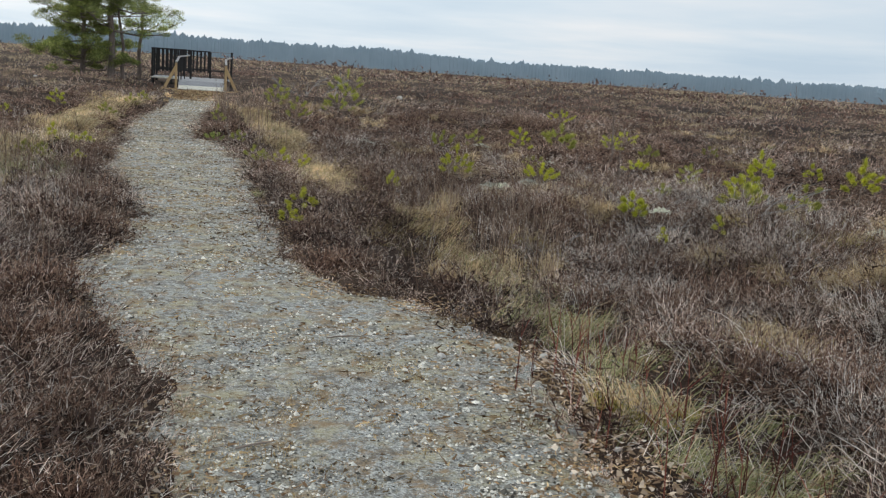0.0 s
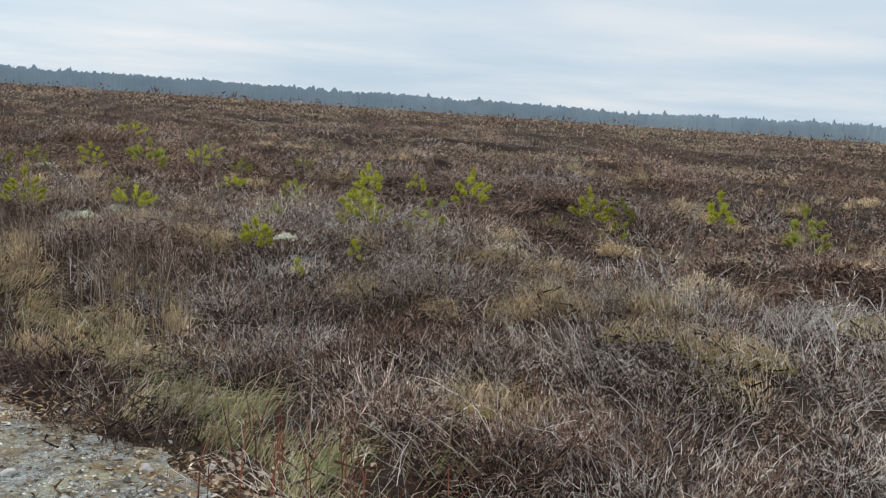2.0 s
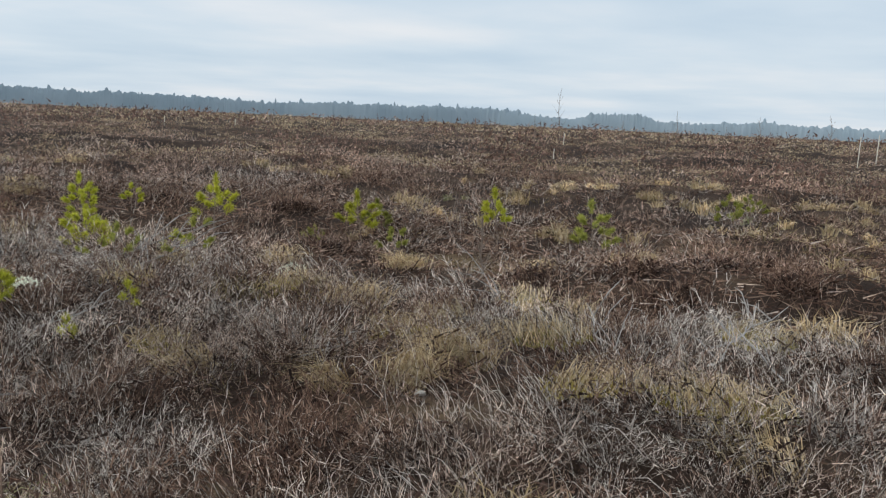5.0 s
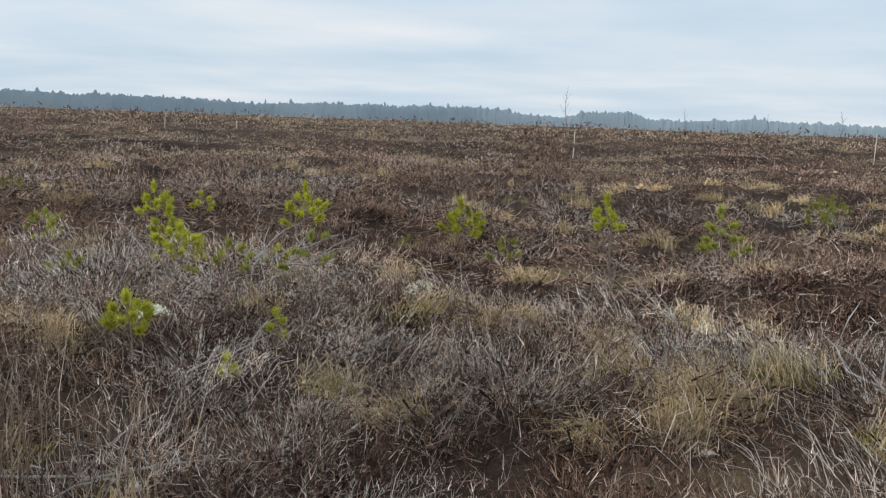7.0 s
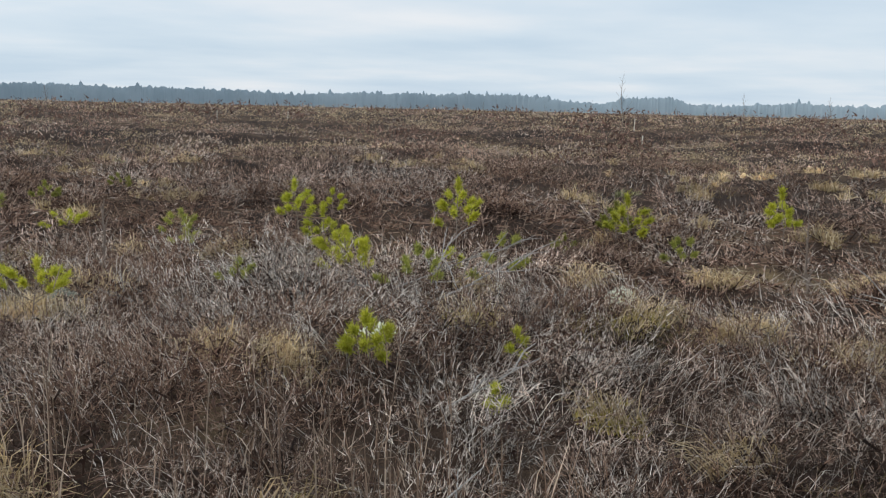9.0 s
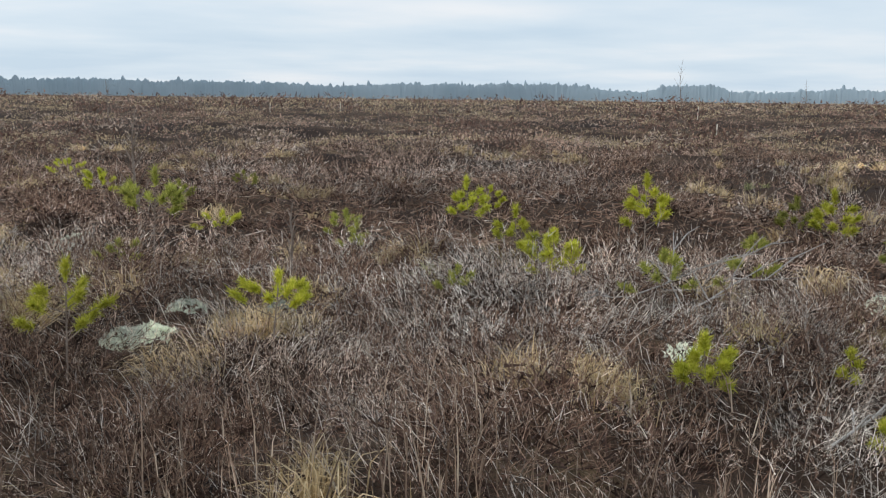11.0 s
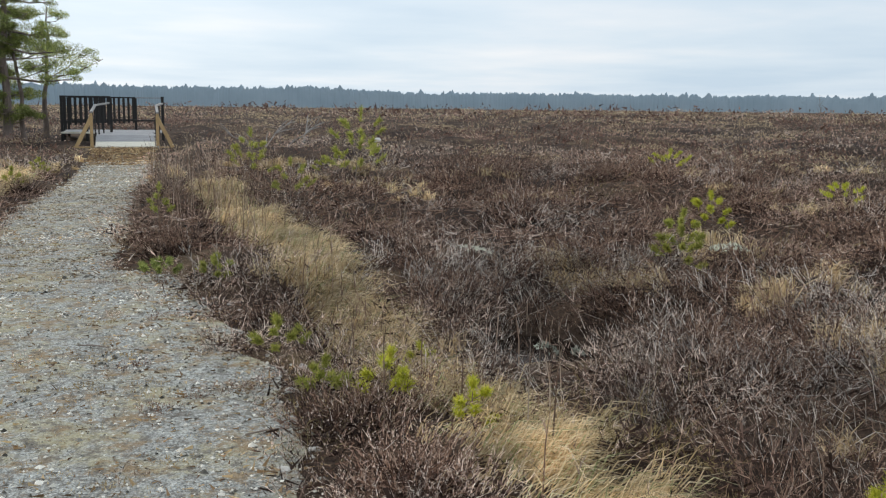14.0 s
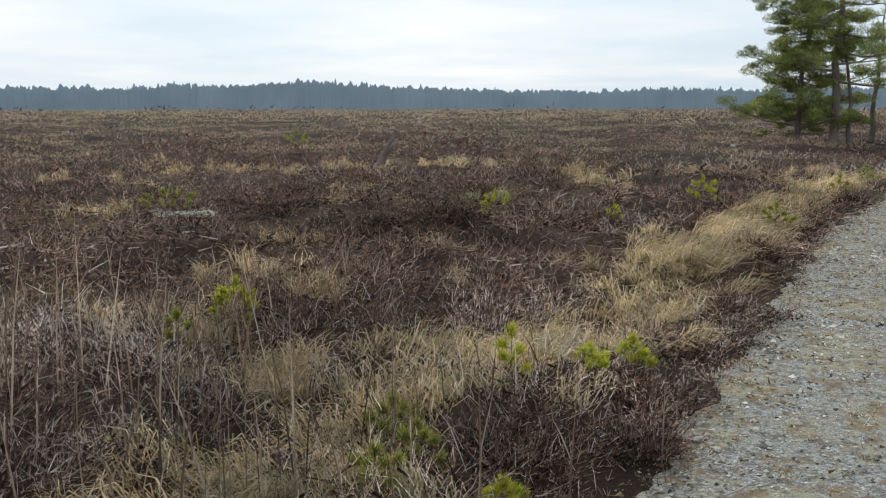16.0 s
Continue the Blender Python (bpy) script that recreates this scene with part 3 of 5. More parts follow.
def grow():
    tri, mid_tri = {0: [], 1: [], 2: [], 6: []}, {0: [], 1: [], 2: [], 6: []}
    rib = {3: [], 4: []}
    straw_far, brown_far, grey_far, dark_far, inner = [], [], [], [], []
    for zone, (x, y) in enumerate((near_plants(), mid_plants(), far_plants())):
        r, off = reach(x, y), off_path(x, y)
        cell = (0.44, 0.85, 2.0)[zone]
        mid, mx, my, own = bush_cells(x, y, cell, 90 + zone * 5)
        if zone == 2:
            wide_cells = bush_cells(x, y, 5.5, 120)
            mid, mx, my, own = (np.where(r > 75, w * (cell / 5.5 if n == 0 else 1), v) for n, (v, w) in enumerate(zip((mid, mx, my, own), wide_cells)))
        k = kinds(x, y, mx, my, own)
        dome = np.clip(1.42 - 1.15 * (mid / (0.55 * cell)) ** 2, (0.3, 0.45, 0.4)[zone], 1.42)
        low = np.clip(0.68 + off / 1.6, 0.68, 1)
        big = (0.45 + 0.40 * vnoise(x * 0.8, y * 0.8, 31) + 0.75 * np.modf(own * 13.1)[0]) * dome
        for kind in tri:
            s = k == kind
            h = RNG.uniform(0.14, 0.29, s.sum()) * big[s] * low[s] * (1, 1.1, 1.1)[zone] * (1.2 if kind == 6 else 1.0)
            if zone == 2:
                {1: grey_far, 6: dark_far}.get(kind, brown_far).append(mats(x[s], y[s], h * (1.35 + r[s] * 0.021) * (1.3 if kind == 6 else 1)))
            else:
                twigs, sprigs = ((20, 8), (10, 5))[zone]
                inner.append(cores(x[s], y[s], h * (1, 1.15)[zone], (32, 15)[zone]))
                (tri, mid_tri)[zone][kind].append(heather(x[s], y[s], h * (1, 1.15)[zone], twigs, sprigs, 0.0029 + 0.00051 * r[s] * (1, 1.45)[zone], (0.92, 0.8)[zone]))
        for kind in rib:
            s = k == kind
            h = RNG.uniform(0.14, 0.30, s.sum()) * np.clip(low[s], 0.6, 1)
            if zone == 2:
                straw_far.append(mats(x[s], y[s], h * (1.35 + r[s] * 0.021)))
            else:
                rib[kind].append(tufts(x[s], y[s], h, (64, 40)[zone], 0.0042 + 0.0007 * r[s] * (1, 1.3)[zone], 0.9))
    tagged(tri_object("heather_shade_fill", inner, BUSH_SHADE), "dark filler twigs that paint the shade inside the heather bushes", "heather", kind="stuff")
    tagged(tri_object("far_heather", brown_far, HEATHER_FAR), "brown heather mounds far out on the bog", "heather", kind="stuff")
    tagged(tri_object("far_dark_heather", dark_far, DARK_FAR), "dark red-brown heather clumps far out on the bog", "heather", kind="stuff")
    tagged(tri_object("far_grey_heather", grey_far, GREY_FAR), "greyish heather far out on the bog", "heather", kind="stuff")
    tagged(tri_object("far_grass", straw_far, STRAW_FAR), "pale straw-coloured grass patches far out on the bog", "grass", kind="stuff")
    for kind, name, label, mat in ((0, "heather", "brown winter heather with dry flower heads covering the bog", HEATHER),
                                   (1, "grey_heather", "pale grey dead heather twigs across the bog", HEATHER_GREY),
                                   (2, "green_heather", "olive green heather and bog shrubs among brown twigs", HEATHER_GREEN),
                                   (6, "dark_heather", "dark reddish-brown heather clumps on the bog", DARK_HEATHER)):
        tagged(tri_object(name, tri[kind], mat), label, "heather", kind="stuff")
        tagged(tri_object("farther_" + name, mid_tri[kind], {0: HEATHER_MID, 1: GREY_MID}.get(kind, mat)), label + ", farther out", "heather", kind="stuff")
    tagged(ribbon_object("dry_grass", rib[3], STRAW), "straw-coloured dead grass in ditches and tufts", "grass", kind="stuff")
    tagged(ribbon_object("green_grass", rib[4], SEDGE), "dull green sedge tufts among the heather", "grass", kind="stuff")


grow()


def thatch():
    """Fallen heather twigs and dead stems that cover the ground between the bushes."""
    out = []
    for n, r0, r1, ln, wd in ((70000, 0.0, 7.6, 0.10, 0.006), (80000, 7.6, 16.0, 0.20, 0.016)):
        x, y = scatter(n, -12, 15, 1.5, 27)
        r = reach(x, y)
        keep = (r >= r0) & (r < r1) & (off_path(x, y) > 0.06) & (trough(x, y) > 0.9)
        x, y = x[keep], y[keep]
        m = len(x)
        way = unit(RNG.normal(size=(m, 3)) * np.array([1, 1, 0.25]) + np.array([0, 0, 0.16]))
        out.append(spikes(np.stack((x, y, height(x, y) + RNG.uniform(0.004, 0.05, m)), -1), way, ln * RNG.uniform(0.5, 1.4, m), wd * RNG.uniform(0.6, 1.4, m)))
    tagged(tri_object("heather_thatch", out, DARK_HEATHER), "fallen brown heather twigs matted on the bog", "twigs", kind="stuff")


thatch()


def wiry_twigs():
    """Bare curved twigs and dry flower heads that stand out of the near heather."""
    x, y = near_plants()
    pick = (off_path(x, y) > 0.5) & (trough(x, y) > 1) & (RNG.uniform(0, 1, len(x)) < np.where(x > 2.6, 0.75, 0.3) * (0.35 + vnoise(x * 0.9 + 50, y * 0.9, 22)))
    x, y = x[pick], y[pick]
    i = np.repeat(np.arange(len(x)), 9)
    m = len(i)
    px, py = x[i] + RNG.normal(0, 0.08, m), y[i] + RNG.normal(0, 0.08, m)
    lie = 6.28 * vnoise(x * 0.7, y * 0.7, 63)[i] + RNG.normal(0, 0.9, m)
    lay = RNG.uniform(0.2, 1.3, m)
    way = unit(np.stack((np.cos(lie) * lay, np.sin(lie) * lay, np.ones(m)), -1))
    base = np.stack((px, py, height(px, py) + 0.02), -1)
    v = ribbons(base, way, RNG.uniform(0.14, 0.34, m), 0.0018 + 0.0003 * reach(px, py), RNG.uniform(0.1, 1.0, m))
    tagged(ribbon_object("bare_twigs", [v], HEATHER_GREY), "curved bare grey twigs standing out of the heather", "twigs", kind="stuff")
    x, y = near_plants()
    pick = (vnoise(x * 0.6 + 9, y * 0.6, 64) > 0.52) & (trough(x, y) > 1) & (RNG.uniform(0, 1, len(x)) < 0.6)
    x, y = x[pick], y[pick]
    i = np.repeat(np.arange(len(x)), 6)
    m = len(i)
    px, py = x[i] + RNG.normal(0, 0.12, m), y[i] + RNG.normal(0, 0.12, m)
    ey = RNG.uniform(10.6, 14.6, 2600)
    ex = np.interp(ey, RIGHT_Y, RIGHT_X) + RNG.uniform(0.1, 0.75, 2600)
    px, py = np.append(px, ex), np.append(py, ey)
    m = len(px)
    base = np.stack((px, py, height(px, py) + RNG.uniform(0.10, 0.30, m)), -1)
    v = spikes(base, directions(m, 1.6), RNG.uniform(0.006, 0.014, m), RNG.uniform(0.003, 0.007, m))
    tagged(tri_object("dry_flowers", [v], FLOWER), "pale dry flower heads on the heather", "flowers", kind="stuff")


wiry_twigs()


def ditch_grass():
    """Thick dead grass that lies combed over along both ditches."""
    parts, green = [], []
    for side, y0, y1, per in ((1, 2.6, 8.2, 18), (1, 8.2, 11.2, 14), (1, 11.2, 12.8, 22), (1, 12.8, 15.5, 36), (1, 15.5, 22, 44), (1, 22, 27, 30), (-1, 5, 12.4, 10), (-1, 12.4, 15.5, 34), (-1, 15.5, 33, 26)):
        n = int((y1 - y0) * per)
        y = RNG.uniform(y0, y1, n)
        if side > 0:
            x = ditch_right(y) + RNG.normal(0, 0.17, n) * np.interp(y, [3, 6, 9, 12, 26], [1.0, 0.95, 0.65, 0.6, 0.9])
        else:
            x = ditch_left(y) + RNG.normal(0, 0.24, n) * np.interp(y, [5, 12, 14, 17, 26], [0.8, 1.0, 1.25, 1.0, 0.8])
        keep = (off_path(x, y) > 0.2) & (trough(x, y) > 0.95)
        x, y = x[keep], y[keep]
        size = RNG.uniform(0.18, 0.36, len(x)) * np.interp(y, [5, 8, 11, 14, 16, 22], [0.78, 0.8, 0.7, 0.85, 1.05, 1.15])
        i = np.repeat(np.arange(len(x)), 42)
        m = len(i)
        px, py = x[i] + RNG.normal(0, 0.06, m), y[i] + RNG.normal(0, 0.06, m)
        lie = -0.8 + 3.0 * (vnoise(x * 0.9, y * 0.9, 61)[i] - 0.5) + RNG.normal(0, 0.45, m)
        lay = RNG.uniform(0.3, 1.5, m)
        way = unit(np.stack((np.cos(lie) * lay, np.sin(lie) * lay, np.ones(m)), -1))
        v = ribbons(np.stack((px, py, height(px, py) - 0.01), -1), way, size[i] * RNG.uniform(0.6, 1.25, m), 0.0036 + 0.0007 * reach(px, py), RNG.uniform(0.4, 1.7, m))
        v = v.reshape(-1, 5, 3)
        fresh = RNG.uniform(0, 1, m) < np.interp(py, [3, 5.5, 7.5, 8.5, 30], [0.80, 0.75, 0.35, 0.12, 0.10])
        parts.append(v[~fresh].reshape(-1, 3))
        green.append(v[fresh].reshape(-1, 3))
    tagged(ribbon_object("ditch_grass", parts, STRAW), "pale dead grass lying combed over along the ditches", "grass", kind="stuff")
    tagged(ribbon_object("fresh_grass", green, SEDGE), "green grass blades among dead grass in the ditches", "grass", kind="stuff")


ditch_grass()


def near_verge():
    """Grey wiry twigs on the near left verge; red stems and pale fallen leaves by the near ditch."""
    n = 1100
    x, y = RNG.uniform(-1.3, 0.15, n), RNG.uniform(2.2, 4.6, n)
    keep = off_path(x, y) > 0.0
    x, y = x[keep], y[keep]
    n = len(x)
    lie = 0.6 + 1.2 * RNG.normal(0, 1, n)
    lay = RNG.uniform(0.5, 3.0, n)
    way = unit(np.stack((np.cos(lie) * lay, np.sin(lie) * lay, np.ones(n)), -1))
    v = ribbons(np.stack((x, y, height(x, y) + RNG.uniform(0.02, 0.16, n)), -1), way, RNG.uniform(0.05, 0.15, n), np.full(n, 0.0022), RNG.uniform(0.3, 1.6, n))
    x, y = RNG.uniform(1.9, 3.4, 700), RNG.uniform(2.3, 5.2, 700)
    lie = 2.6 + 0.9 * RNG.normal(0, 1, 700)
    lay = RNG.uniform(0.3, 2.5, 700)
    way = unit(np.stack((np.cos(lie) * lay, np.sin(lie) * lay, np.ones(700)), -1))
    w = ribbons(np.stack((x, y, height(x, y) + RNG.uniform(0.03, 0.16, 700)), -1), way, RNG.uniform(0.10, 0.30, 700), np.full(700, 0.0030), RNG.uniform(0.1, 1.2, 700))
    n = 900
    x, y = RNG.uniform(-2.8, -0.5, n), RNG.uniform(11.6, 15.2, n)
    keep = off_path(x, y) > 0.03
    x, y = x[keep], y[keep]
    n = len(x)
    lie = 1.9 + 0.8 * RNG.normal(0, 1, n)
    lay = RNG.uniform(0.2, 1.8, n)
    way = unit(np.stack((np.cos(lie) * lay, np.sin(lie) * lay, np.ones(n)), -1))
    q = ribbons(np.stack((x, y, height(x, y) + RNG.uniform(0.02, 0.16, n)), -1), way, RNG.uniform(0.06, 0.17, n), np.full(n, 0.0023), RNG.uniform(0.4, 1.6, n))
    gx, gy = RNG.uniform(-2.2, -1.2, 26), RNG.uniform(12.2, 14.0, 26)
    tagged(ribbon_object("verge_grass", [tufts(gx, gy, RNG.uniform(0.12, 0.26, 26), 46, np.full(26, 0.005), 0.9)], SEDGE), "green and straw grass tufts on the verge", "grass", kind="stuff")
    tagged(ribbon_object("verge_twigs", [v, w, q], HEATHER_GREY), "tangled pale grey twigs on the verge", "twigs", kind="stuff")
    m = 90
    x, y = 2.15 + RNG.normal(0, 0.2, m), RNG.uniform(2.5, 5.2, m)
    base = np.stack((x, y, height(x, y) - 0.01), -1)
    way = directions(m, 0.3)
    ln = RNG.uniform(0.18, 0.5, m)
    j = np.repeat(np.arange(m), 2)
    side = ribbons(base[j] + way[j] * (ln[j] * RNG.uniform(0.3, 0.8, 2 * m))[:, None], unit(way[j] + RNG.normal(size=(2 * m, 3)) * 0.35), ln[j] * 0.35, np.full(2 * m, 0.004), np.full(2 * m, 0.1))
    tagged(ribbon_object("red_stems", [ribbons(base, way, ln, np.full(m, 0.0065), RNG.uniform(0, 0.2, m)), side], REDSTEM), "thin dark red upright stems beside the ditch", "stems", kind="stuff")
    n = 800
    y = RNG.uniform(2.3, 5.6, n)
    x = np.interp(y, RIGHT_Y, RIGHT_X) + RNG.normal(0.28, 0.20, n)
    n2 = 200
    y2 = RNG.uniform(2.4, 4.6, n2)
    x, y = np.append(x, np.interp(y2, LEFT_Y, LEFT_X) - np.abs(RNG.normal(0.1, 0.25, n2))), np.append(y, y2)
    n = len(x)
    z = np.where(off_path(x, y) > 0, height(x, y), 0.0) + 0.015 + RNG.uniform(0, 0.03, n)
    way = unit(RNG.normal(size=(n, 3)) * np.array([1, 1, 0.25]))
    tagged(ribbon_object("fallen_leaves", [ribbons(np.stack((x, y, z), -1), way, RNG.uniform(0.015, 0.038, n), RNG.uniform(0.012, 0.026, n), RNG.uniform(0.0, 0.6, n))], LEAF), "pale tan dry fallen leaves on the verge", "leaves", kind="stuff")


near_verge()


def stalks():
    """Tall dead stalks in drifts: beside the right-hand ditch, along the far verge, and left of the path."""
    parts = []
    for cx, cy, sx, sy, n, lo, hi, w in ((2.55, 10.0, 0.3, 0.9, 110, 0.35, 0.65, 0.006), (2.95, 8.4, 0.35, 0.45, 110, 0.40, 0.75, 0.0055), (2.3, 6.0, 0.35, 1.0, 60, 0.3, 0.6, 0.006),
                                      (1.45, 22.0, 0.5, 2.2, 190, 0.4, 0.95, 0.007), (-3.0, 13.9, 0.6, 0.6, 60, 0.45, 0.85, 0.009),
                                      (-1.9, 13.6, 0.5, 0.5, 50, 0.4, 0.8, 0.007), (2.0, 15.0, 0.5, 1.5, 50, 0.3, 0.55, 0.008),
                                      (1.7, 28.0, 0.6, 3.0, 110, 0.4, 0.9, 0.010), (-1.6, 9.5, 0.5, 2.0, 120, 0.3, 0.6, 0.007)):
        x, y = cx + RNG.normal(0, sx, n), cy + RNG.normal(0, sy, n)
        keep = off_path(x, y) > 0.08
        x, y = x[keep], y[keep]
        base = np.stack((x, y, height(x, y) - 0.02), -1)
        way = directions(len(x), 0.22)
        length = RNG.uniform(lo, hi, len(x))
        parts.append(ribbons(base, way, length, np.full(len(x), w), RNG.uniform(0, 0.15, len(x))))
        j = np.repeat(np.arange(len(x)), 3)
        at = base[j] + way[j] * (length[j] * RNG.uniform(0.45, 0.95, len(j)))[:, None]
        parts.append(ribbons(at, unit(way[j] + RNG.normal(size=(len(j), 3)) * 0.25), length[j] * 0.18, np.full(len(j), w * 0.7), RNG.uniform(0, 0.3, len(j))))
    tagged(ribbon_object("dead_stalks", parts, STALK), "tall reddish-brown dead stalks standing beside the path", "stalks", kind="stuff")


stalks()


def heather_bush(x, y, size, far=5.0, twigs=34, label="dense dark brown heather bush beside the gravel path", group="heather bushes beside the path"):
    one = np.ones(9)
    a = RNG.uniform(0, 2 * np.pi, 9)
    d = size * 0.75 * RNG.uniform(0, 1, 9) ** 0.7
    v = heather(x + d * np.cos(a), y + d * np.sin(a), size * RNG.uniform(0.55, 0.95, 9), twigs, 7, one * (0.0030 + 0.0006 * far))
    ob = tri_object("heather_bush", [v - np.array([x, y, 0.0])], DARK_HEATHER)
    ob.location = (x, y, 0)
    # added dark core, shade of the bush's inside put into its colour
    core = tri_object("shade_core", [cores(x + d * np.cos(a), y + d * np.sin(a), size * 0.7 * one, twigs * 2) - np.array([x, y, 0.0])], BUSH_SHADE)
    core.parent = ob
    tagged(ob, label, "heather", group)


for x, y, size in ((1.25, 7.6, 0.24), (1.3, 8.9, 0.26), (1.45, 11.0, 0.27), (1.5, 12.4, 0.26), (1.3, 14.1, 0.30), (1.3, 13.3, 0.26), (1.75, 14.6, 0.26), (1.35, 16.7, 0.26),
                   (0.85, 19.3, 0.30), (0.8, 20.6, 0.28), (3.0, 4.6, 0.34), (2.85, 5.3, 0.26), (3.3, 4.15, 0.34), (3.62, 4.72, 0.32), (3.2, 3.65, 0.3), (3.74, 3.84, 0.3), (3.68, 6.42, 0.36), (2.95, 6.5, 0.32), (6.07, 7.84, 0.42), (6.8, 9.28, 0.4), (2.75, 10.9, 0.32), (3.2, 11.3, 0.34), (3.65, 15.0, 0.34), (3.75, 16.2, 0.36), (2.8, 17.1, 0.3)):
    heather_bush(x, y, size, 6)
for x, y, size in ((-0.35, 4.3, 0.26), (-0.25, 3.5, 0.24), (-0.7, 3.9, 0.28), (-0.6, 3.0, 0.26), (-0.1, 2.9, 0.2), (-1.0, 3.4, 0.28), (-0.55, 5.4, 0.30), (-0.75, 6.7, 0.32), (-0.62, 8.6, 0.34), (-0.75, 10.4, 0.32), (-1.25, 13.3, 0.26), (-1.0, 13.85, 0.2), (-1.05, 14.9, 0.22), (-1.02, 13.1, 0.2), (-1.08, 15.45, 0.2), (-1.25, 14.4, 0.28),
                   (-1.35, 16.5, 0.30), (-1.3, 18.1, 0.32), (-1.35, 20.3, 0.3), (-1.3, 23.4, 0.34), (-1.05, 26.8, 0.34), (-0.9, 30.0, 0.36)):
    heather_bush(x, y, size, 6)


def bog_bushes():
    """Rounded heather bushes that stand out of the bog on both sides."""
    rnd = random.Random(12)
    spots = [(8.2, 6.8), (9.0, 6.2), (9.7, 6.9), (8.8, 7.6), (10.3, 6.1), (9.6, 5.4), (3.4, 14.2), (4.3, 15.2), (3.9, 17.3), (5.2, 18.6), (6.4, 16.4), (2.9, 18.9)]
    while len(spots) < 54:
        x, y = (rnd.uniform(3.2, 12), rnd.uniform(3.5, 28)) if rnd.random() < 0.8 else (rnd.uniform(-10, -3.2), rnd.uniform(15, 30))
        if all((x - a) ** 2 + (y - b) ** 2 > 1.2 for a, b in spots):
            spots.append((x, y))
    for x, y in spots:
        r = float(reach(np.array([x]), np.array([y]))[0])
        heather_bush(x, y, rnd.uniform(0.26, 0.40) + 0.008 * r, r, 20, "rounded dark red-brown heather bush on the bog", "heather bushes on the bog")


bog_bushes()


def gravel():
    n = 36000
    y = 2.6 + 34 * RNG.uniform(0, 1, n) ** 1.9
    lo, hi = edges(y)
    x = lo - 0.14 + RNG.uniform(0, 1, n) * (hi - lo + 0.28)
    s = RNG.uniform(0.0045, 0.012, n) * (1 + 0.03 * np.maximum(y - 12, 0)) * (1 + 0.9 * (RNG.uniform(0, 1, n) > 0.94))
    corner = np.array([[1, 0, 0], [0, 1, 0], [-1, 0, 0], [0, -1, 0], [0, 0, 0.75]], dtype=float)
    a = RNG.uniform(0, 2 * np.pi, n)
    c = corner[None] * s[:, None, None] * RNG.uniform(0.6, 1.25, (n, 5, 3))
    rx = c[..., 0] * np.cos(a)[:, None] - c[..., 1] * np.sin(a)[:, None]
    ry = c[..., 0] * np.sin(a)[:, None] + c[..., 1] * np.cos(a)[:, None]
    z = np.where(off_path(x, y) > 0, height(x, y), 0.006)[:, None] + c[..., 2]
    v = np.stack((rx + x[:, None], ry + y[:, None], z), -1).reshape(-1, 3)
    f = (np.arange(n)[:, None, None] * 5 + np.array([[0, 1, 4], [1, 2, 4], [2, 3, 4], [3, 0, 4]])[None]).reshape(-1, 3)
    tagged(mesh_object("gravel", v, f, GRAVEL), "loose grey crushed stones strewn over the footpath", "gravel", kind="stuff")


gravel()


def litter():
    """Twigs, leaf bits and moss tufts on the path and thick along its edges."""
    n = 24000
    y = 2.4 + 40 * RNG.uniform(0, 1, n) ** 1.5
    y[:2600] = RNG.uniform(2.2, 7.0, 2600)
    lo, hi = edges(y)
    side = RNG.uniform(0, 1, n)
    edge = np.abs(RNG.normal(0, 0.16, n))
    x = np.where(side < 0.28, hi + 0.2 - edge * 1.6, np.where(side < 0.44, lo - 0.12 + edge, lo + (hi - lo) * RNG.uniform(0, 1, n)))
    x[:2600] = np.interp(y[:2600], RIGHT_Y, RIGHT_X) + RNG.normal(0.18, 0.22, 2600)
    z = np.where(off_path(x, y) > 0, height(x, y), 0.0) + 0.012
    way = RNG.normal(size=(n, 3)) * np.array([1, 1, 0.22])
    a = spikes(np.stack((x, y, z), -1), unit(way), RNG.uniform(0.015, 0.06, n), RNG.uniform(0.004, 0.016, n))
    ry, rx = 43.6 - 9.5 * RNG.uniform(0, 1, 6000) ** 1.6, RNG.uniform(-0.3, 1.9, 6000)
    ry, rx = ry[off_path(rx, ry) < 0.1], rx[off_path(rx, ry) < 0.1]
    ramp_bits = spikes(np.stack((rx, ry, rx * 0 + 0.014), -1), unit(RNG.normal(size=(len(rx), 3)) * np.array([1, 1, 0.25])), RNG.uniform(0.05, 0.16, len(rx)), RNG.uniform(0.02, 0.05, len(rx)))
    m = 640
    cy = 2.8 + 36 * RNG.uniform(0, 1, m) ** 1.15
    lo, hi = edges(cy)
    cx = lo + (hi - lo) * np.clip(RNG.normal(0.42, 0.2, m), 0.05, 0.95)
    cx[:6], cy[:6] = [0.75, 0.9, 1.2, 0.38, 0.6, 0.5], [4.6, 4.75, 5.0, 3.95, 4.4, 4.1]
    big = RNG.uniform(0.02, 0.075, m)
    big[:6] = 0.17
    i = np.repeat(np.arange(m), np.where(np.arange(m) < 6, 420, 60))
    px, py = cx[i] + RNG.normal(0, 1, len(i)) * big[i], cy[i] + RNG.normal(0, 0.7, len(i)) * big[i]
    b = spikes(np.stack((px, py, px * 0 + 0.004), -1), directions(len(i), 1.9), RNG.uniform(0.008, 0.020, len(i)), RNG.uniform(0.004, 0.009, len(i)))
    tagged(tri_object("path_moss", [b], MOSS), "dry yellowish moss tufts on the gravel path", "moss", kind="stuff")
    tagged(tri_object("path_litter", [a, ramp_bits], LITTER), "brown leaf litter along the edges of the gravel", "litter", kind="stuff")


litter()


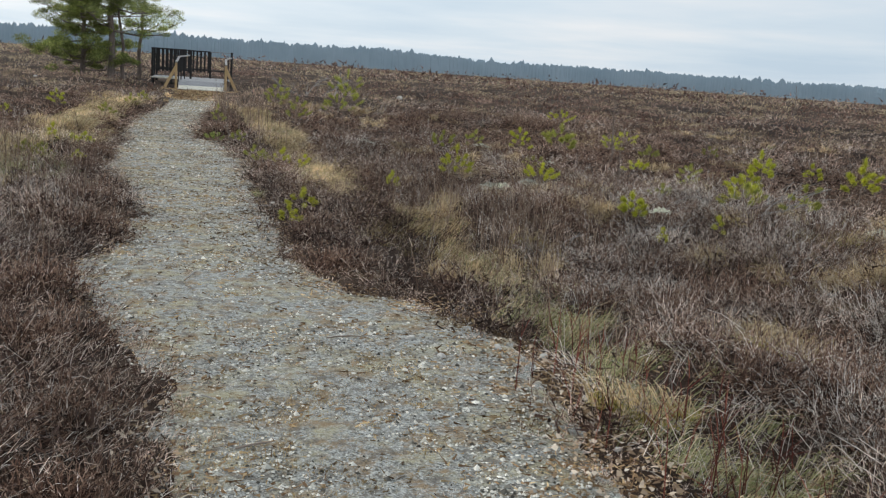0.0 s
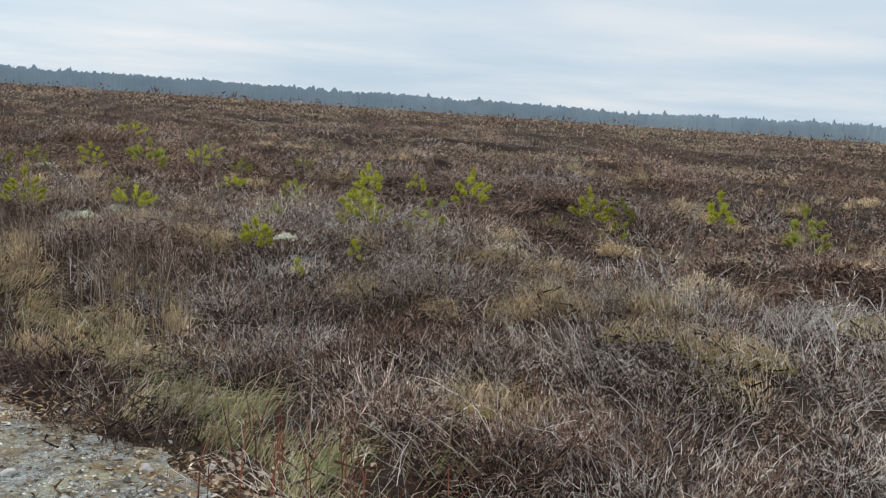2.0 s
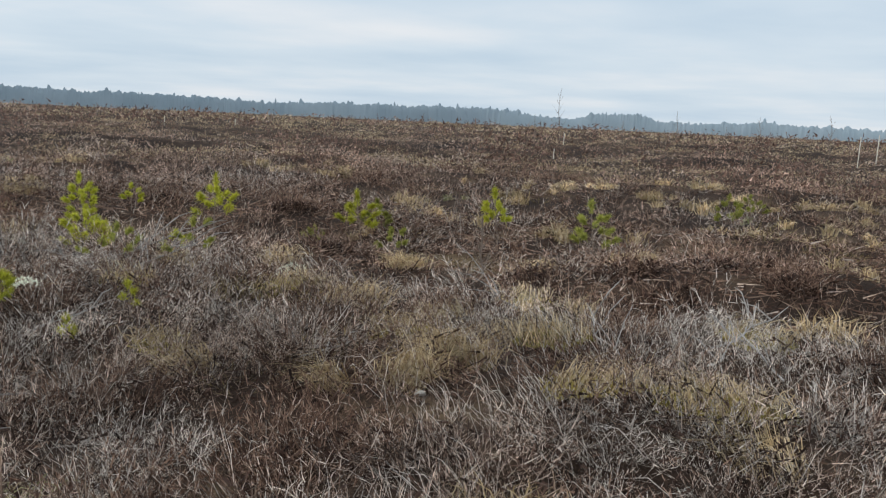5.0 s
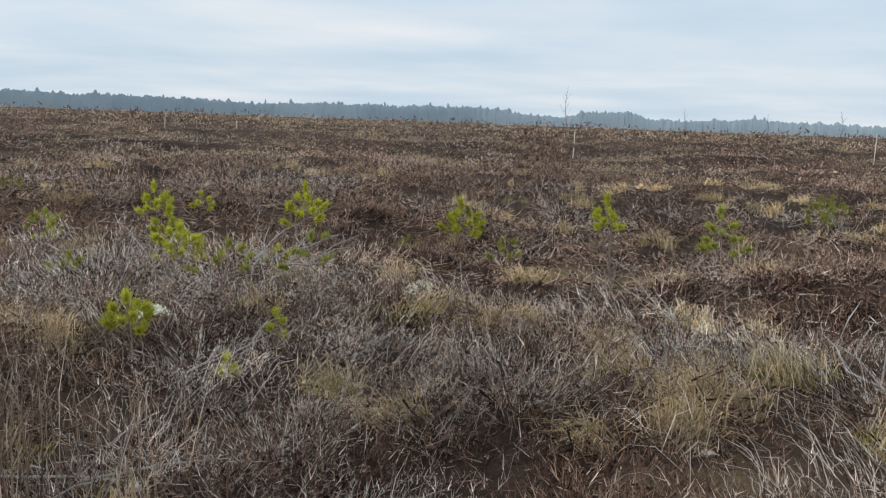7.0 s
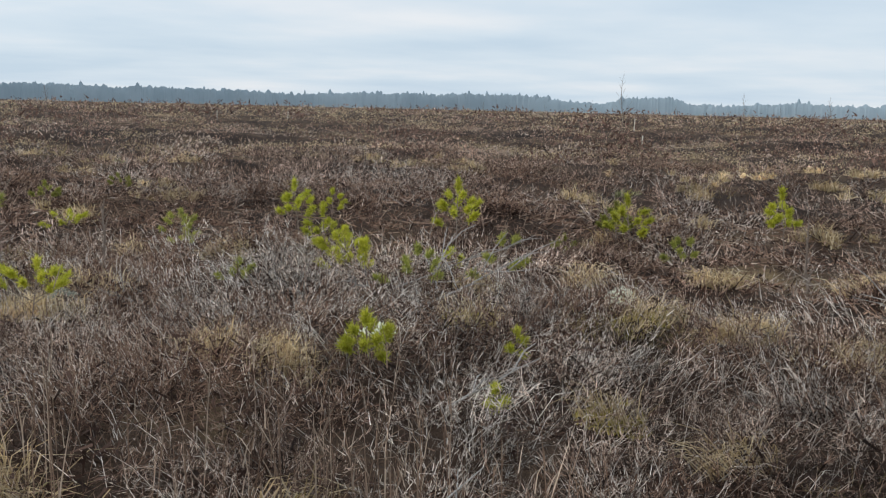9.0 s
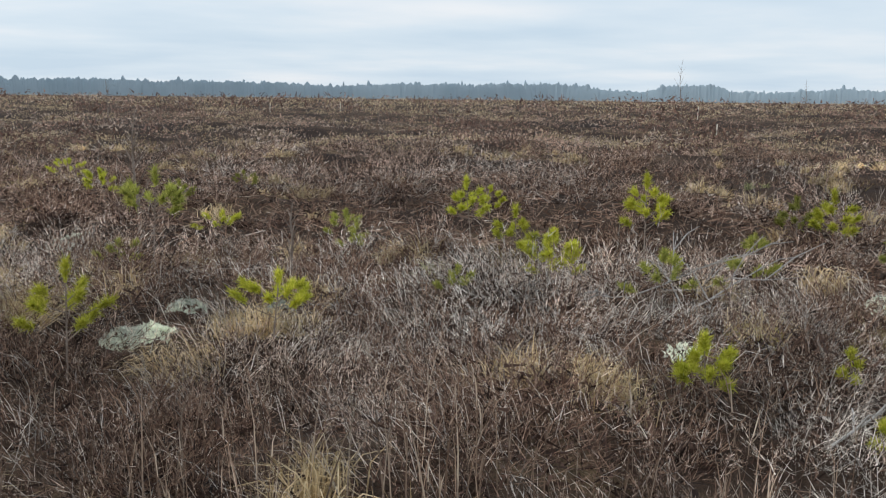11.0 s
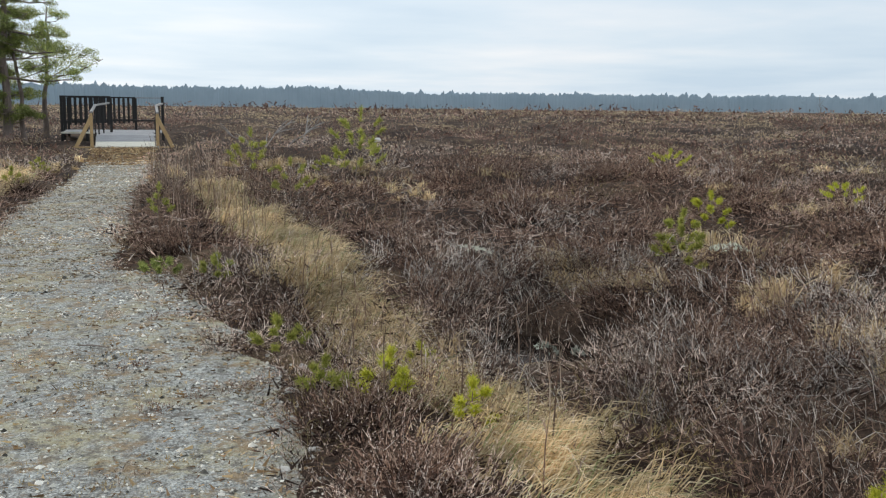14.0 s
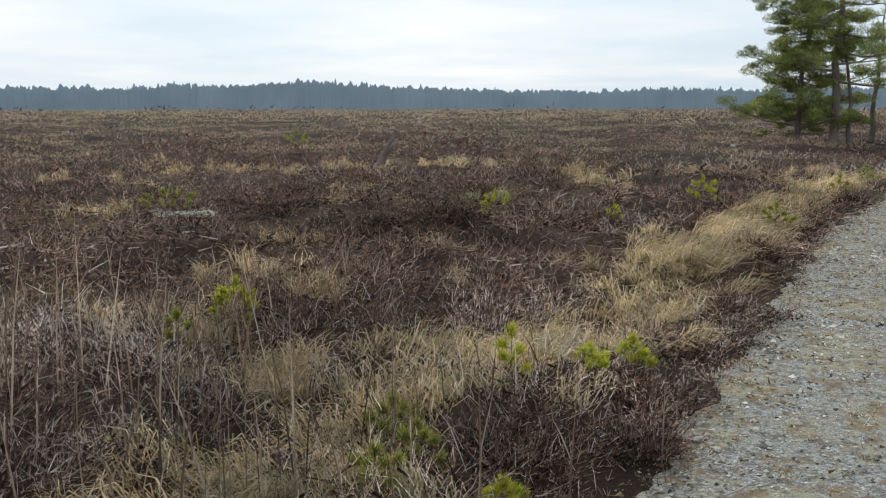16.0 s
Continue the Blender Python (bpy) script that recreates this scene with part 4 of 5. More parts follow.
# ---- helpers for things ----
def part(name, bm, mat, parent, label=""):
    me = bpy.data.meshes.new(name)
    bm.to_mesh(me)
    bm.free()
    me.materials.append(mat)
    ob = new(name, me)
    ob.parent = parent
    return tagged(ob, label)


def thing(name, x, y, z, label, category, group="", turn=0.0):
    ob = new(name)
    ob.empty_display_size = 0.1
    ob.matrix_basis = pose(x, y, z, 0, 0, turn)
    return tagged(ob, label, category, group)


def ground_z(x, y):
    return float(height(np.array([x], dtype=float), np.array([y], dtype=float))[0])


def tube(bm, pts, radii, sides=6):
    """A tapered limb through points."""
    rings = []
    for i, (p, r) in enumerate(zip(pts, radii)):
        d = (Vector(pts[min(i + 1, len(pts) - 1)]) - Vector(pts[max(i - 1, 0)])).normalized()
        u = d.orthogonal().normalized()
        w = d.cross(u)
        rings.append([bm.verts.new(Vector(p) + (u * math.cos(6.2832 * k / sides) + w * math.sin(6.2832 * k / sides)) * r) for k in range(sides)])
    for a, b in zip(rings, rings[1:]):
        for k in range(sides):
            bm.faces.new((a[k], a[(k + 1) % sides], b[(k + 1) % sides], b[k]))
    bm.faces.new(rings[0][::-1])
    bm.faces.new(rings[-1])


def beam(bm, a, b, w, h, bevel=0.008):
    """A squared timber from a to b, w wide and h deep, with eased edges."""
    a, b = Vector(a), Vector(b)
    d = b - a
    q = d.to_track_quat("Z", "Y") if abs(d.normalized().z) < 0.99 else Vector((0, 0, 1)).to_track_quat("Z", "Y")
    made = bmesh.ops.create_cube(bm, size=1, matrix=Matrix.LocRotScale((a + b) / 2, q, (w, h, d.length)))
    es = list({e for v in made["verts"] for e in v.link_edges})
    bmesh.ops.bevel(bm, geom=es, offset=bevel, segments=1, affect="EDGES")


def part_tris(name, verts, mat, parent, label=""):
    ob = mesh_object(name, verts, np.arange(len(verts)).reshape(-1, 3), mat)
    ob.parent = parent
    return tagged(ob, label)


# ---- pine saplings ----
def sapling(x, y, tall, wide, branches=6, mat=NEEDLE, label="young yellow-green pine sapling among heather", thick=1.0, low=0.28):
    rnd = random.Random(round(x * 131 + y * 977))
    r = float(reach(np.array([x]), np.array([y]))[0])
    root = thing("pine_sapling", x, y, ground_z(x, y) - 0.02, label, "sapling", "young pines on the bog")
    lean = Vector((rnd.uniform(-0.12, 0.12), rnd.uniform(-0.12, 0.12), 0)) * tall
    stem = [Vector((0, 0, 0)) + lean * (k / 4) ** 1.5 + Vector((0, 0, tall * 0.82 * k / 4)) for k in range(5)]
    bm = bmesh.new()
    rad = 0.004 + tall * 0.005
    tube(bm, stem, [rad * (1.1 - 0.2 * k) for k in range(5)], 5)
    part("stem", bm, TWIG, root)
    nw = 0.0032 + 0.0006 * r
    branches = int(branches * 1.7)
    for i in range(branches + 1):
        if i == branches:
            a, tip, k = stem[3], stem[4] + Vector((0, 0, tall * 0.18)), 1.0
        else:
            k = low + (0.92 - low) * (i + rnd.random() * 0.6) / branches
            n = min(int(k * 4), 3)
            a = stem[n].lerp(stem[n + 1], k * 4 - n)
            ang = i * 2.4 + rnd.uniform(-0.4, 0.4)
            reach_out = wide * 0.5 * (1.1 - 0.6 * k) * rnd.uniform(0.75, 1.2)
            tip = a + Vector((math.cos(ang) * reach_out, math.sin(ang) * reach_out, reach_out * rnd.uniform(0.25, 0.7)))
        bm = bmesh.new()
        mid = a.lerp(tip, 0.5) - Vector((0, 0, 0.06 * (tip - a).length))
        tube(bm, [a, mid, tip], [rad * 0.5, rad * 0.4, rad * 0.25], 4)
        branch = part("branch", bm, TWIG, root)
        count = int((190 if r < 11 else 110) * thick)
        seg = np.array(tip - mid)
        start = np.array(mid)
        t = 0.35 + 0.7 * RNG.uniform(0, 1, count) ** 0.8
        at = start[None] + seg[None] * t[:, None] + RNG.normal(0, 0.006, (count, 3))
        way = unit(unit(seg)[None] * 0.6 + np.array([0, 0, 0.3]) + RNG.normal(0, 0.6, (count, 3)))
        ln = RNG.uniform(0.03, 0.066, count) * (0.55 + 0.7 * tall) * (1 + 0.010 * r)
        part_tris("needles", spikes(at, way, ln, np.full(count, nw)), mat, branch)
    return root


DULL = "thin dull green pine sapling among heather"
# beside the path and in the near bog to its right
sapling(1.28, 10.1, 0.28, 0.34, 5, thick=1.5, label="low bushy green pine seedling at the path edge")
sapling(1.08, 9.3, 0.20, 0.22, 4, thick=1.4, label="low bushy green pine seedling at the path edge")
sapling(4.57, 9.43, 0.40, 0.34, 7, thick=1.3, low=0.42)
sapling(7.0, 11.4, 0.46, 0.55, 11, thick=1.8, low=0.2, label="dense bright green pine sapling beside bare white branches")
sapling(7.5, 12.0, 0.58, 0.42, 5, low=0.5)
sapling(6.35, 10.35, 0.42, 0.6, 4, NEEDLE_DULL, DULL)
sapling(6.9, 10.0, 0.46, 0.5, 4, NEEDLE_DULL, DULL)
sapling(8.72, 11.4, 0.80, 0.58, 8, low=0.5)
sapling(9.46, 9.92, 0.70, 0.55, 7, low=0.48)
sapling(9.3, 9.4, 0.32, 0.4, 4, NEEDLE_DULL, DULL)
sapling(10.46, 8.76, 0.70, 0.36, 6, low=0.5)
sapling(10.36, 7.57, 0.72, 0.55, 8, NEEDLE_DULL, DULL, low=0.3)
sapling(15.6, 7.5, 0.62, 0.5, 7, NEEDLE_DULL, DULL)
sapling(4.55, 8.72, 0.17, 0.1, 2)
sapling(7.4, 10.7, 0.24, 0.22, 3)
sapling(5.97, 11.65, 0.26, 0.3, 4, NEEDLE_DULL, DULL)
sapling(9.6, 10.7, 0.26, 0.3, 3, NEEDLE_DULL, DULL)
sapling(7.6, 13.9, 0.36, 0.5, 5, NEEDLE_DULL, DULL)
sapling(5.3, 9.0, 0.26, 0.12, 2, low=0.4)
sapling(3.46, 12.3, 0.64, 0.52, 6, low=0.45, label="slender pale green pine sapling beside white lichen")
sapling(4.38, 11.78, 0.44, 0.5, 7, low=0.5, label="flat-topped yellow-green pine sapling beside white lichen")
sapling(2.72, 12.52, 0.24, 0.18, 5, thick=1.4)
sapling(5.5, 14.05, 0.88, 0.7, 7, NEEDLE_DULL, low=0.72, label= "spreading dull green pine sapling on a hummock")
sapling(7.4, 15.3, 0.30, 0.55, 5)
sapling(8.24, 12.91, 0.62, 0.42, 7, low=0.45)
sapling(9.4, 13.4, 0.34, 0.3, 4)
sapling(7.5, 13.7, 0.22, 0.4, 4, NEEDLE_DULL, DULL)
sapling(8.3, 18.2, 0.40, 0.5, 6)
sapling(6.95, 19.8, 0.60, 0.6, 6)
sapling(4.38, 16.45, 0.42, 0.5, 6, NEEDLE_DULL, DULL)
sapling(10.8, 10.6, 0.50, 0.5, 6, NEEDLE_DULL, DULL)
# further out to the right
sapling(5.4, 18.1, 0.42, 0.4, 5, NEEDLE_DULL, DULL)
sapling(10.3, 26.3, 0.55, 0.9, 7)
sapling(9.9, 21.1, 0.42, 0.7, 6)
sapling(5.1, 13.9, 0.28, 0.4, 4, NEEDLE_DULL, DULL)
sapling(8.5, 17.1, 0.35, 0.4, 5, NEEDLE_DULL, DULL)
sapling(10.0, 17.5, 0.3, 0.4, 4, NEEDLE_DULL, DULL)
sapling(17.4, 7.5, 0.5, 0.6, 6, NEEDLE_DULL, DULL)
sapling(4.1, 25.6, 1.35, 1.15, 11, NEEDLE_DULL, "tall thin yellow-green pine sapling in heather")
sapling(2.6, 27.0, 1.0, 0.8, 9, NEEDLE_DULL, DULL)
sapling(2.75, 23.9, 0.7, 0.7, 7, NEEDLE_DULL, DULL)
sapling(4.3, 28.0, 0.7, 0.9, 7, NEEDLE_DULL, DULL)
# along the path verge
sapling(0.66, 18.2, 0.20, 0.36, 5, NEEDLE_OLD, "low green shrub at the gravel path edge", 1.4)
sapling(1.06, 17.7, 0.26, 0.3, 5, NEEDLE_DULL, "low green shrub at the gravel path edge")
sapling(1.2, 15.6, 0.26, 0.36, 5, NEEDLE_DULL, "low green shrub in the heather verge")
sapling(2.05, 15.5, 0.22, 0.22, 4)
sapling(1.22, 14.5, 0.26, 0.26, 5, NEEDLE_DULL, "low green shrub in the heather verge")
sapling(1.5, 14.35, 0.32, 0.28, 5)
sapling(1.75, 13.9, 0.26, 0.2, 4)
sapling(0.85, 22.0, 0.5, 0.35, 5, NEEDLE_DULL, "low green shrub in the heather verge")
sapling(-1.1, 27.4, 0.4, 0.4, 5, NEEDLE_DULL, DULL)
sapling(-1.4, 22.3, 0.36, 0.4, 5, NEEDLE_DULL, DULL)
sapling(-0.95, 31.5, 0.4, 0.4, 5, NEEDLE_DULL, DULL)
# to the left of the path
sapling(-1.38, 15.55, 0.16, 0.18, 5, thick=1.5, label="low bright yellow pine seedling at the path verge")
sapling(-1.22, 15.8, 0.20, 0.18, 5, thick=1.5, label="low bright yellow pine seedling at the path verge")
sapling(-1.6, 15.05, 0.28, 0.14, 3)
sapling(-1.87, 14.43, 0.24, 0.26, 5, NEEDLE_DULL, "green pine seedling in dry grass")
sapling(-1.62, 14.18, 0.20, 0.22, 4, NEEDLE_DULL, "green pine seedling in dry grass")
sapling(-1.67, 13.9, 0.20, 0.2, 4, NEEDLE_DULL, "green pine seedling in dry grass")
sapling(-1.18, 13.93, 0.17, 0.18, 5, thick=1.6, label="low bushy green pine seedling at the path edge")
sapling(-3.8, 15.85, 0.34, 0.34, 8, label="star-shaped yellow spruce seedling in brown heather")
sapling(-3.6, 15.1, 0.28, 0.2, 3, NEEDLE_DULL, DULL)
sapling(-7.8, 19.85, 0.42, 0.8, 7, NEEDLE_DULL, "low spreading green pine beside white lichen")
sapling(-5.05, 22.95, 0.46, 0.5, 7, label="dense yellow-green pine sapling in dark heather")
sapling(-2.58, 24.2, 0.44, 0.42, 6)
sapling(-3.5, 23.2, 0.24, 0.3, 4)
sapling(-14.6, 32.5, 0.7, 0.8, 6, NEEDLE_DULL, DULL)


# ---- tall pines beside the platform ----
def pine(x, y, tall, low, spread, limbs, lean, trunk_r, label, clump=1.0, seed=1, reach_out=()):
    rnd = random.Random(seed)
    root = thing("pine_tree", x, y, ground_z(x, y) - 0.05, label, "tree", "pines beside the platform")
    n = 9
    spine = [Vector((lean[0] * (k / n) ** 1.3 + rnd.uniform(-0.07, 0.07) * (k > 0), lean[1] * k / n + rnd.uniform(-0.07, 0.07) * (k > 0), tall * k / n)) for k in range(n + 1)]
    bm = bmesh.new()
    tube(bm, spine, [trunk_r * (1.25 if k == 0 else 1 - 0.85 * k / n) for k in range(n + 1)], 9)
    part("trunk", bm, BARK, root)
    for i in range(limbs + len(reach_out)):
        k = low + (0.98 - low) * min(i + 0.5 * rnd.random(), limbs) / limbs
        j = min(int(k * n), n - 1)
        a = spine[j].lerp(spine[j + 1], k * n - j)
        ang = i * 2.39996 + rnd.uniform(-0.5, 0.5)
        shape = math.sin(math.pi * min(1, 0.32 + 0.60 * (k - low) / (1 - low)))
        ln = spread * (0.45 + 0.55 * shape) * rnd.uniform(0.55, 1.2) * (1.05 - 0.35 * k)
        b = a + Vector((math.cos(ang) * ln, math.sin(ang) * ln, ln * rnd.uniform(-0.08, 0.35)))
        if i >= limbs:
            dx, dy, z0, z1 = reach_out[i - limbs]
            a = spine[int(z0 / tall * n)]
            b = Vector((dx, dy, z1))
            ln, k = (b - a).length, z0 / tall
        mid = a.lerp(b, 0.5) + Vector((rnd.uniform(-0.1, 0.1), rnd.uniform(-0.1, 0.1), -0.06 * ln))
        bm = bmesh.new()
        rr = trunk_r * 0.34 * (1.1 - 0.6 * k)
        tube(bm, [a, mid, b], [rr, rr * 0.6, rr * 0.2], 5)
        limb = part("limb", bm, BARK, root)
        sprays = []
        for s in range(max(3, int(ln * 3.0))):
            q = rnd.uniform(0.45, 1.0)
            c = mid.lerp(b, 2 * q - 1) if q > 0.5 else a.lerp(mid, 2 * q)
            c2 = c + Vector((rnd.uniform(-0.5, 0.5), rnd.uniform(-0.5, 0.5), rnd.uniform(-0.05, 0.32))) * (0.4 + 0.3 * ln)
            bm = bmesh.new()
            tube(bm, [c, c.lerp(c2, 0.6) + Vector((0, 0, -0.04)), c2], [0.018, 0.013, 0.007], 4)
            part("twig", bm, TWIG, limb)
            m = int(rnd.uniform(170, 320) * clump)
            big = rnd.uniform(0.22, 0.44)
            at = np.array(c2)[None] + unit(RNG.normal(0, 1, (m, 3))) * RNG.uniform(0, 1, (m, 1)) ** 0.4 * np.array([big, big, big * 0.5])[None]
            way = unit(RNG.normal(0, 0.75, (m, 3)) + np.array([0, 0, 0.4])[None])
            sprays.append(spikes(at, way, RNG.uniform(0.06, 0.13, m), RNG.uniform(0.013, 0.024, m)))
        part_tris("needles", np.concatenate(sprays), NEEDLE_OLD, limb, "clumps of dark green needles")
    return root


pine(-4.35, 50.3, 7.4, 0.07, 2.3, 84, (0.4, 0.2), 0.13, "dense dark green pine with branches down to the heather", seed=3, clump=1.7)
pine(-3.05, 49.5, 9.6, 0.25, 2.6, 32, (0.1, 0.2), 0.17, "tall pine with forked trunk and open crown", seed=5, clump=0.95)
pine(-2.45, 49.8, 5.6, 0.45, 2.2, 14, (-0.5, 0.3), 0.10, "leaning grey-barked pine with thin crown", seed=8, clump=0.7)
pine(-1.95, 53.5, 5.2, 0.45, 1.5, 13, (0.3, 0.2), 0.12, "slender pale-barked pine with sparse crown", seed=13, clump=0.7, reach_out=((2.3, -0.3, 2.6, 3.15), (1.7, 0.4, 2.4, 3.6)))


# ---- viewing platform with ramp ----
def platform():
    root = thing("viewing_platform", 0.7, 51.0, 0.0, "black wooden viewing platform with grey deck and ramp", "platform")
    X, Y = 0.7, 51.0

    def P(x, y, z):
        return (x - X, y - Y, z)

    def post(x, y, z0, z1, mat, name="post", w=0.1):
        bm = bmesh.new()
        beam(bm, P(x, y, z0), P(x, y, z1), w, w)
        return part(name, bm, mat, root)

    def bar(name, a, b, w, h, mat, label="", parent=None):
        bm = bmesh.new()
        beam(bm, P(*a), P(*b), w, h)
        return part(name, bm, mat, parent or root, label)

    def fence(a, b, slats, bottom=0.72, top=1.68, step_gap=0.5):
        """A railing of upright slats from a to b (x, y)."""
        n = len(range(slats))
        bar("top_rail", (a[0], a[1], top), (b[0], b[1], top), 0.12, 0.06, BLACKWOOD)
        bar("bottom_rail", (a[0], a[1], bottom), (b[0], b[1], bottom), 0.05, 0.09, BLACKWOOD)
        for i in range(n):
            k = (i + 0.5) / n
            x, y = a[0] + (b[0] - a[0]) * k, a[1] + (b[1] - a[1]) * k
            bar("slat", (x, y - 0.03, bottom - 0.12), (x, y - 0.03, top - 0.03), 0.095, 0.025, BLACKWOOD)
        for k in (0, 0.5, 1):
            x, y = a[0] + (b[0] - a[0]) * k, a[1] + (b[1] - a[1]) * k
            post(x, y, -0.05, top - 0.02, BLACKWOOD)

    # decks: boards across the walkway, ramp rising from the path
    for i in range(28):
        y = 47.0 + i * 0.145
        if y < 51:
            bar("deck_board", (0.05, y, 0.30), (2.10, y, 0.30), 0.135, 0.035, DECKWOOD)
    for i in range(27):
        y = 51.05 + i * 0.148
        bar("deck_board", (-1.25, y, 0.30), (2.65, y, 0.30), 0.138, 0.035, DECKWOOD)
    for i in range(24):
        k = (i + 0.5) / 24
        y = 43.6 + 3.4 * k
        bar("ramp_board", (0.02, y, 0.055 + 0.24 * k), (1.86 + 0.1 * k, y, 0.055 + 0.24 * k), 0.136, 0.035, PALEWOOD if k < 0.4 else DECKWOOD)
    bar("kerb_board", (-0.02, 43.6, 0.02), (1.9, 43.6, 0.02), 0.05, 0.10, PALEWOOD)
    for x in (0.06, 1.95):
        bar("bearer", (x, 43.7, 0.0), (x, 47.0, 0.22), 0.06, 0.14, GREYWOOD)
        bar("bearer", (x, 47.0, 0.20), (x, 51.0, 0.20), 0.06, 0.16, GREYWOOD)
    bar("edge_board", (-1.28, 50.95, 0.30), (0.0, 50.95, 0.30), 0.05, 0.07, PALEWOOD)
    # fences of the platform
    fence((-1.22, 51.0), (0.58, 51.0), 9)
    fence((-1.22, 51.1), (-1.22, 54.9), 14)
    fence((-1.1, 55.0), (1.62, 55.0), 14)
    fence((2.52, 51.0), (2.72, 55.0), 14)
    bar("cross_bar", (1.65, 55.0, 1.68), (2.7, 55.0, 1.68), 0.035, 0.035, GREYWOOD, "thin pale rail")
    bar("bench_board", (1.5, 54.4, 0.72), (2.5, 54.4, 0.72), 0.30, 0.07, BLACKWOOD)
    bar("bench_leg", (1.6, 54.4, 0.30), (1.6, 54.4, 0.70), 0.1, 0.1, BLACKWOOD)
    bar("bench_leg", (2.4, 54.4, 0.30), (2.4, 54.4, 0.70), 0.1, 0.1, BLACKWOOD)
    # ramp handrails with raw timber posts and braces
    for x, out, x2 in ((-0.08, -0.56, 0.5), (1.95, 2.42, 2.5)):
        post(x, 43.75, -0.05, 1.12, NEWWOOD, "ramp_post", 0.095)
        bar("brace", (out, 43.75, 0.02), (x, 43.75, 0.98), 0.12, 0.12, NEWWOOD, "diagonal raw timber brace")
        bar("brace_foot", (out - 0.12, 43.75, 0.03), (x + 0.05, 43.75, 0.03), 0.05, 0.05, NEWWOOD)
        bar("handrail", (x, 43.65, 1.14), (x + 0.2 * (x2 - x), 46.5, 1.36), 0.09, 0.06, GREYWOOD, "weathered grey handrail")
        bar("handrail", (x + 0.2 * (x2 - x), 46.5, 1.36), (x2, 50.95, 1.44), 0.09, 0.06, GREYWOOD, "weathered grey handrail")
        for i in range(1, 5):
            k = i / 5
            xx, yy = x + (x2 - x) * k * k, 43.75 + 7.2 * k
            bar("baluster", (xx, yy, 0.08 + 0.2 * min(1, k * 2)), (xx, yy, 1.14 + 0.26 * min(1, k * 1.5)), 0.05, 0.07, BLACKWOOD)
    return root


platform()


# ---- stones, dead wood, posts, lichen ----
def stone(x, y, s, seed):
    rnd = random.Random(seed)
    bm = bmesh.new()
    bmesh.ops.create_icosphere(bm, subdivisions=2, radius=1)
    q = Vector((rnd.uniform(0, 9), rnd.uniform(0, 9), rnd.uniform(0, 9)))
    for v in bm.verts:
        v.co *= 1 + 0.35 * noise.noise(v.co * 1.3 + q)
        v.co.x *= s * rnd.uniform(0.98, 1.02)
        v.co.y *= s * 0.75
        v.co.z *= s * 0.5
    ob = part("pale_stone", bm, STONE, None)
    ob.matrix_basis = pose(x, y, (ground_z(x, y) if off_path(np.array([x]), np.array([y]))[0] > 0 else 0.005) + s * 0.22, rnd.uniform(-15, 15), rnd.uniform(-15, 15), rnd.uniform(0, 360))
    return tagged(ob, "small pale grey stone beside the gravel path", "stone", "pale stones along the path")


def stones():
    rnd = random.Random(4)
    n = 0
    for x, y, s in ((1.378, 5.59, 0.035), (1.469, 5.237, 0.03), (3.2, 5.95, 0.04), (3.52, 5.70, 0.04), (2.84, 5.28, 0.035), (5.54, 4.83, 0.04), (4.76, 4.08, 0.045), (4.53, 3.78, 0.04), (3.81, 4.75, 0.03), (4.62, 4.8, 0.025), (6.1, 5.22, 0.03), (7.5, 4.9, 0.06), (4.54, 5.29, 0.03), (4.66, 6.81, 0.045), (7.2, 6.13, 0.035), (6.19, 6.23, 0.03), (4.6, 6.26, 0.035), (3.4, 8.21, 0.04), (-1.12, 14.88, 0.04), (-10.0, 46.8, 0.16), (10.2, 47.0, 0.2), (-5.6, 44.0, 0.1)):
        n += 1
        stone(x, y, s, n)
    while n < 135:
        y = rnd.uniform(2.4, 7.0) if n < 60 else rnd.uniform(2.8, 19)
        side = rnd.random() < 0.68
        lo, hi = edges(np.array([y]))
        x = float(hi[0]) + rnd.uniform(-0.12, 0.35) if side else float(lo[0]) - rnd.uniform(-0.1, 0.3)
        n += 1
        stone(x, y, rnd.choice((0.014, 0.018, 0.022, 0.03)), n)


stones()


def dead_branch(x, y, ln, turn, seed, forks=3, rise=0.3, stout=1.0):
    rnd = random.Random(seed)
    root = thing("dead_branch", x, y, ground_z(x, y) + 0.05, "bare bleached dead branch lying in heather", "branch", "dead branches in the heather", turn)
    bm = bmesh.new()
    pts = [Vector((0, 0, 0))]
    for k in range(4):
        pts.append(pts[-1] + Vector((ln / 4, rnd.uniform(-0.08, 0.08) * ln, rise * ln / 4 * rnd.uniform(0.2, 1.6))))
    tube(bm, pts, [q * stout for q in (0.0065, 0.006, 0.005, 0.004, 0.002)], 5)
    part("stem", bm, GREYWOOD, root)
    for i in range(forks):
        p = pts[1 + i % 3]
        q = p + Vector((rnd.uniform(0.1, 0.3), rnd.uniform(-0.35, 0.35), rnd.uniform(0.05, 0.3))) * ln
        bm = bmesh.new()
        tube(bm, [p, p.lerp(q, 0.5) + Vector((0, 0, 0.03)), q], [0.0045 * stout, 0.004 * stout, 0.002 * stout], 4)
        part("twig", bm, GREYWOOD, root)


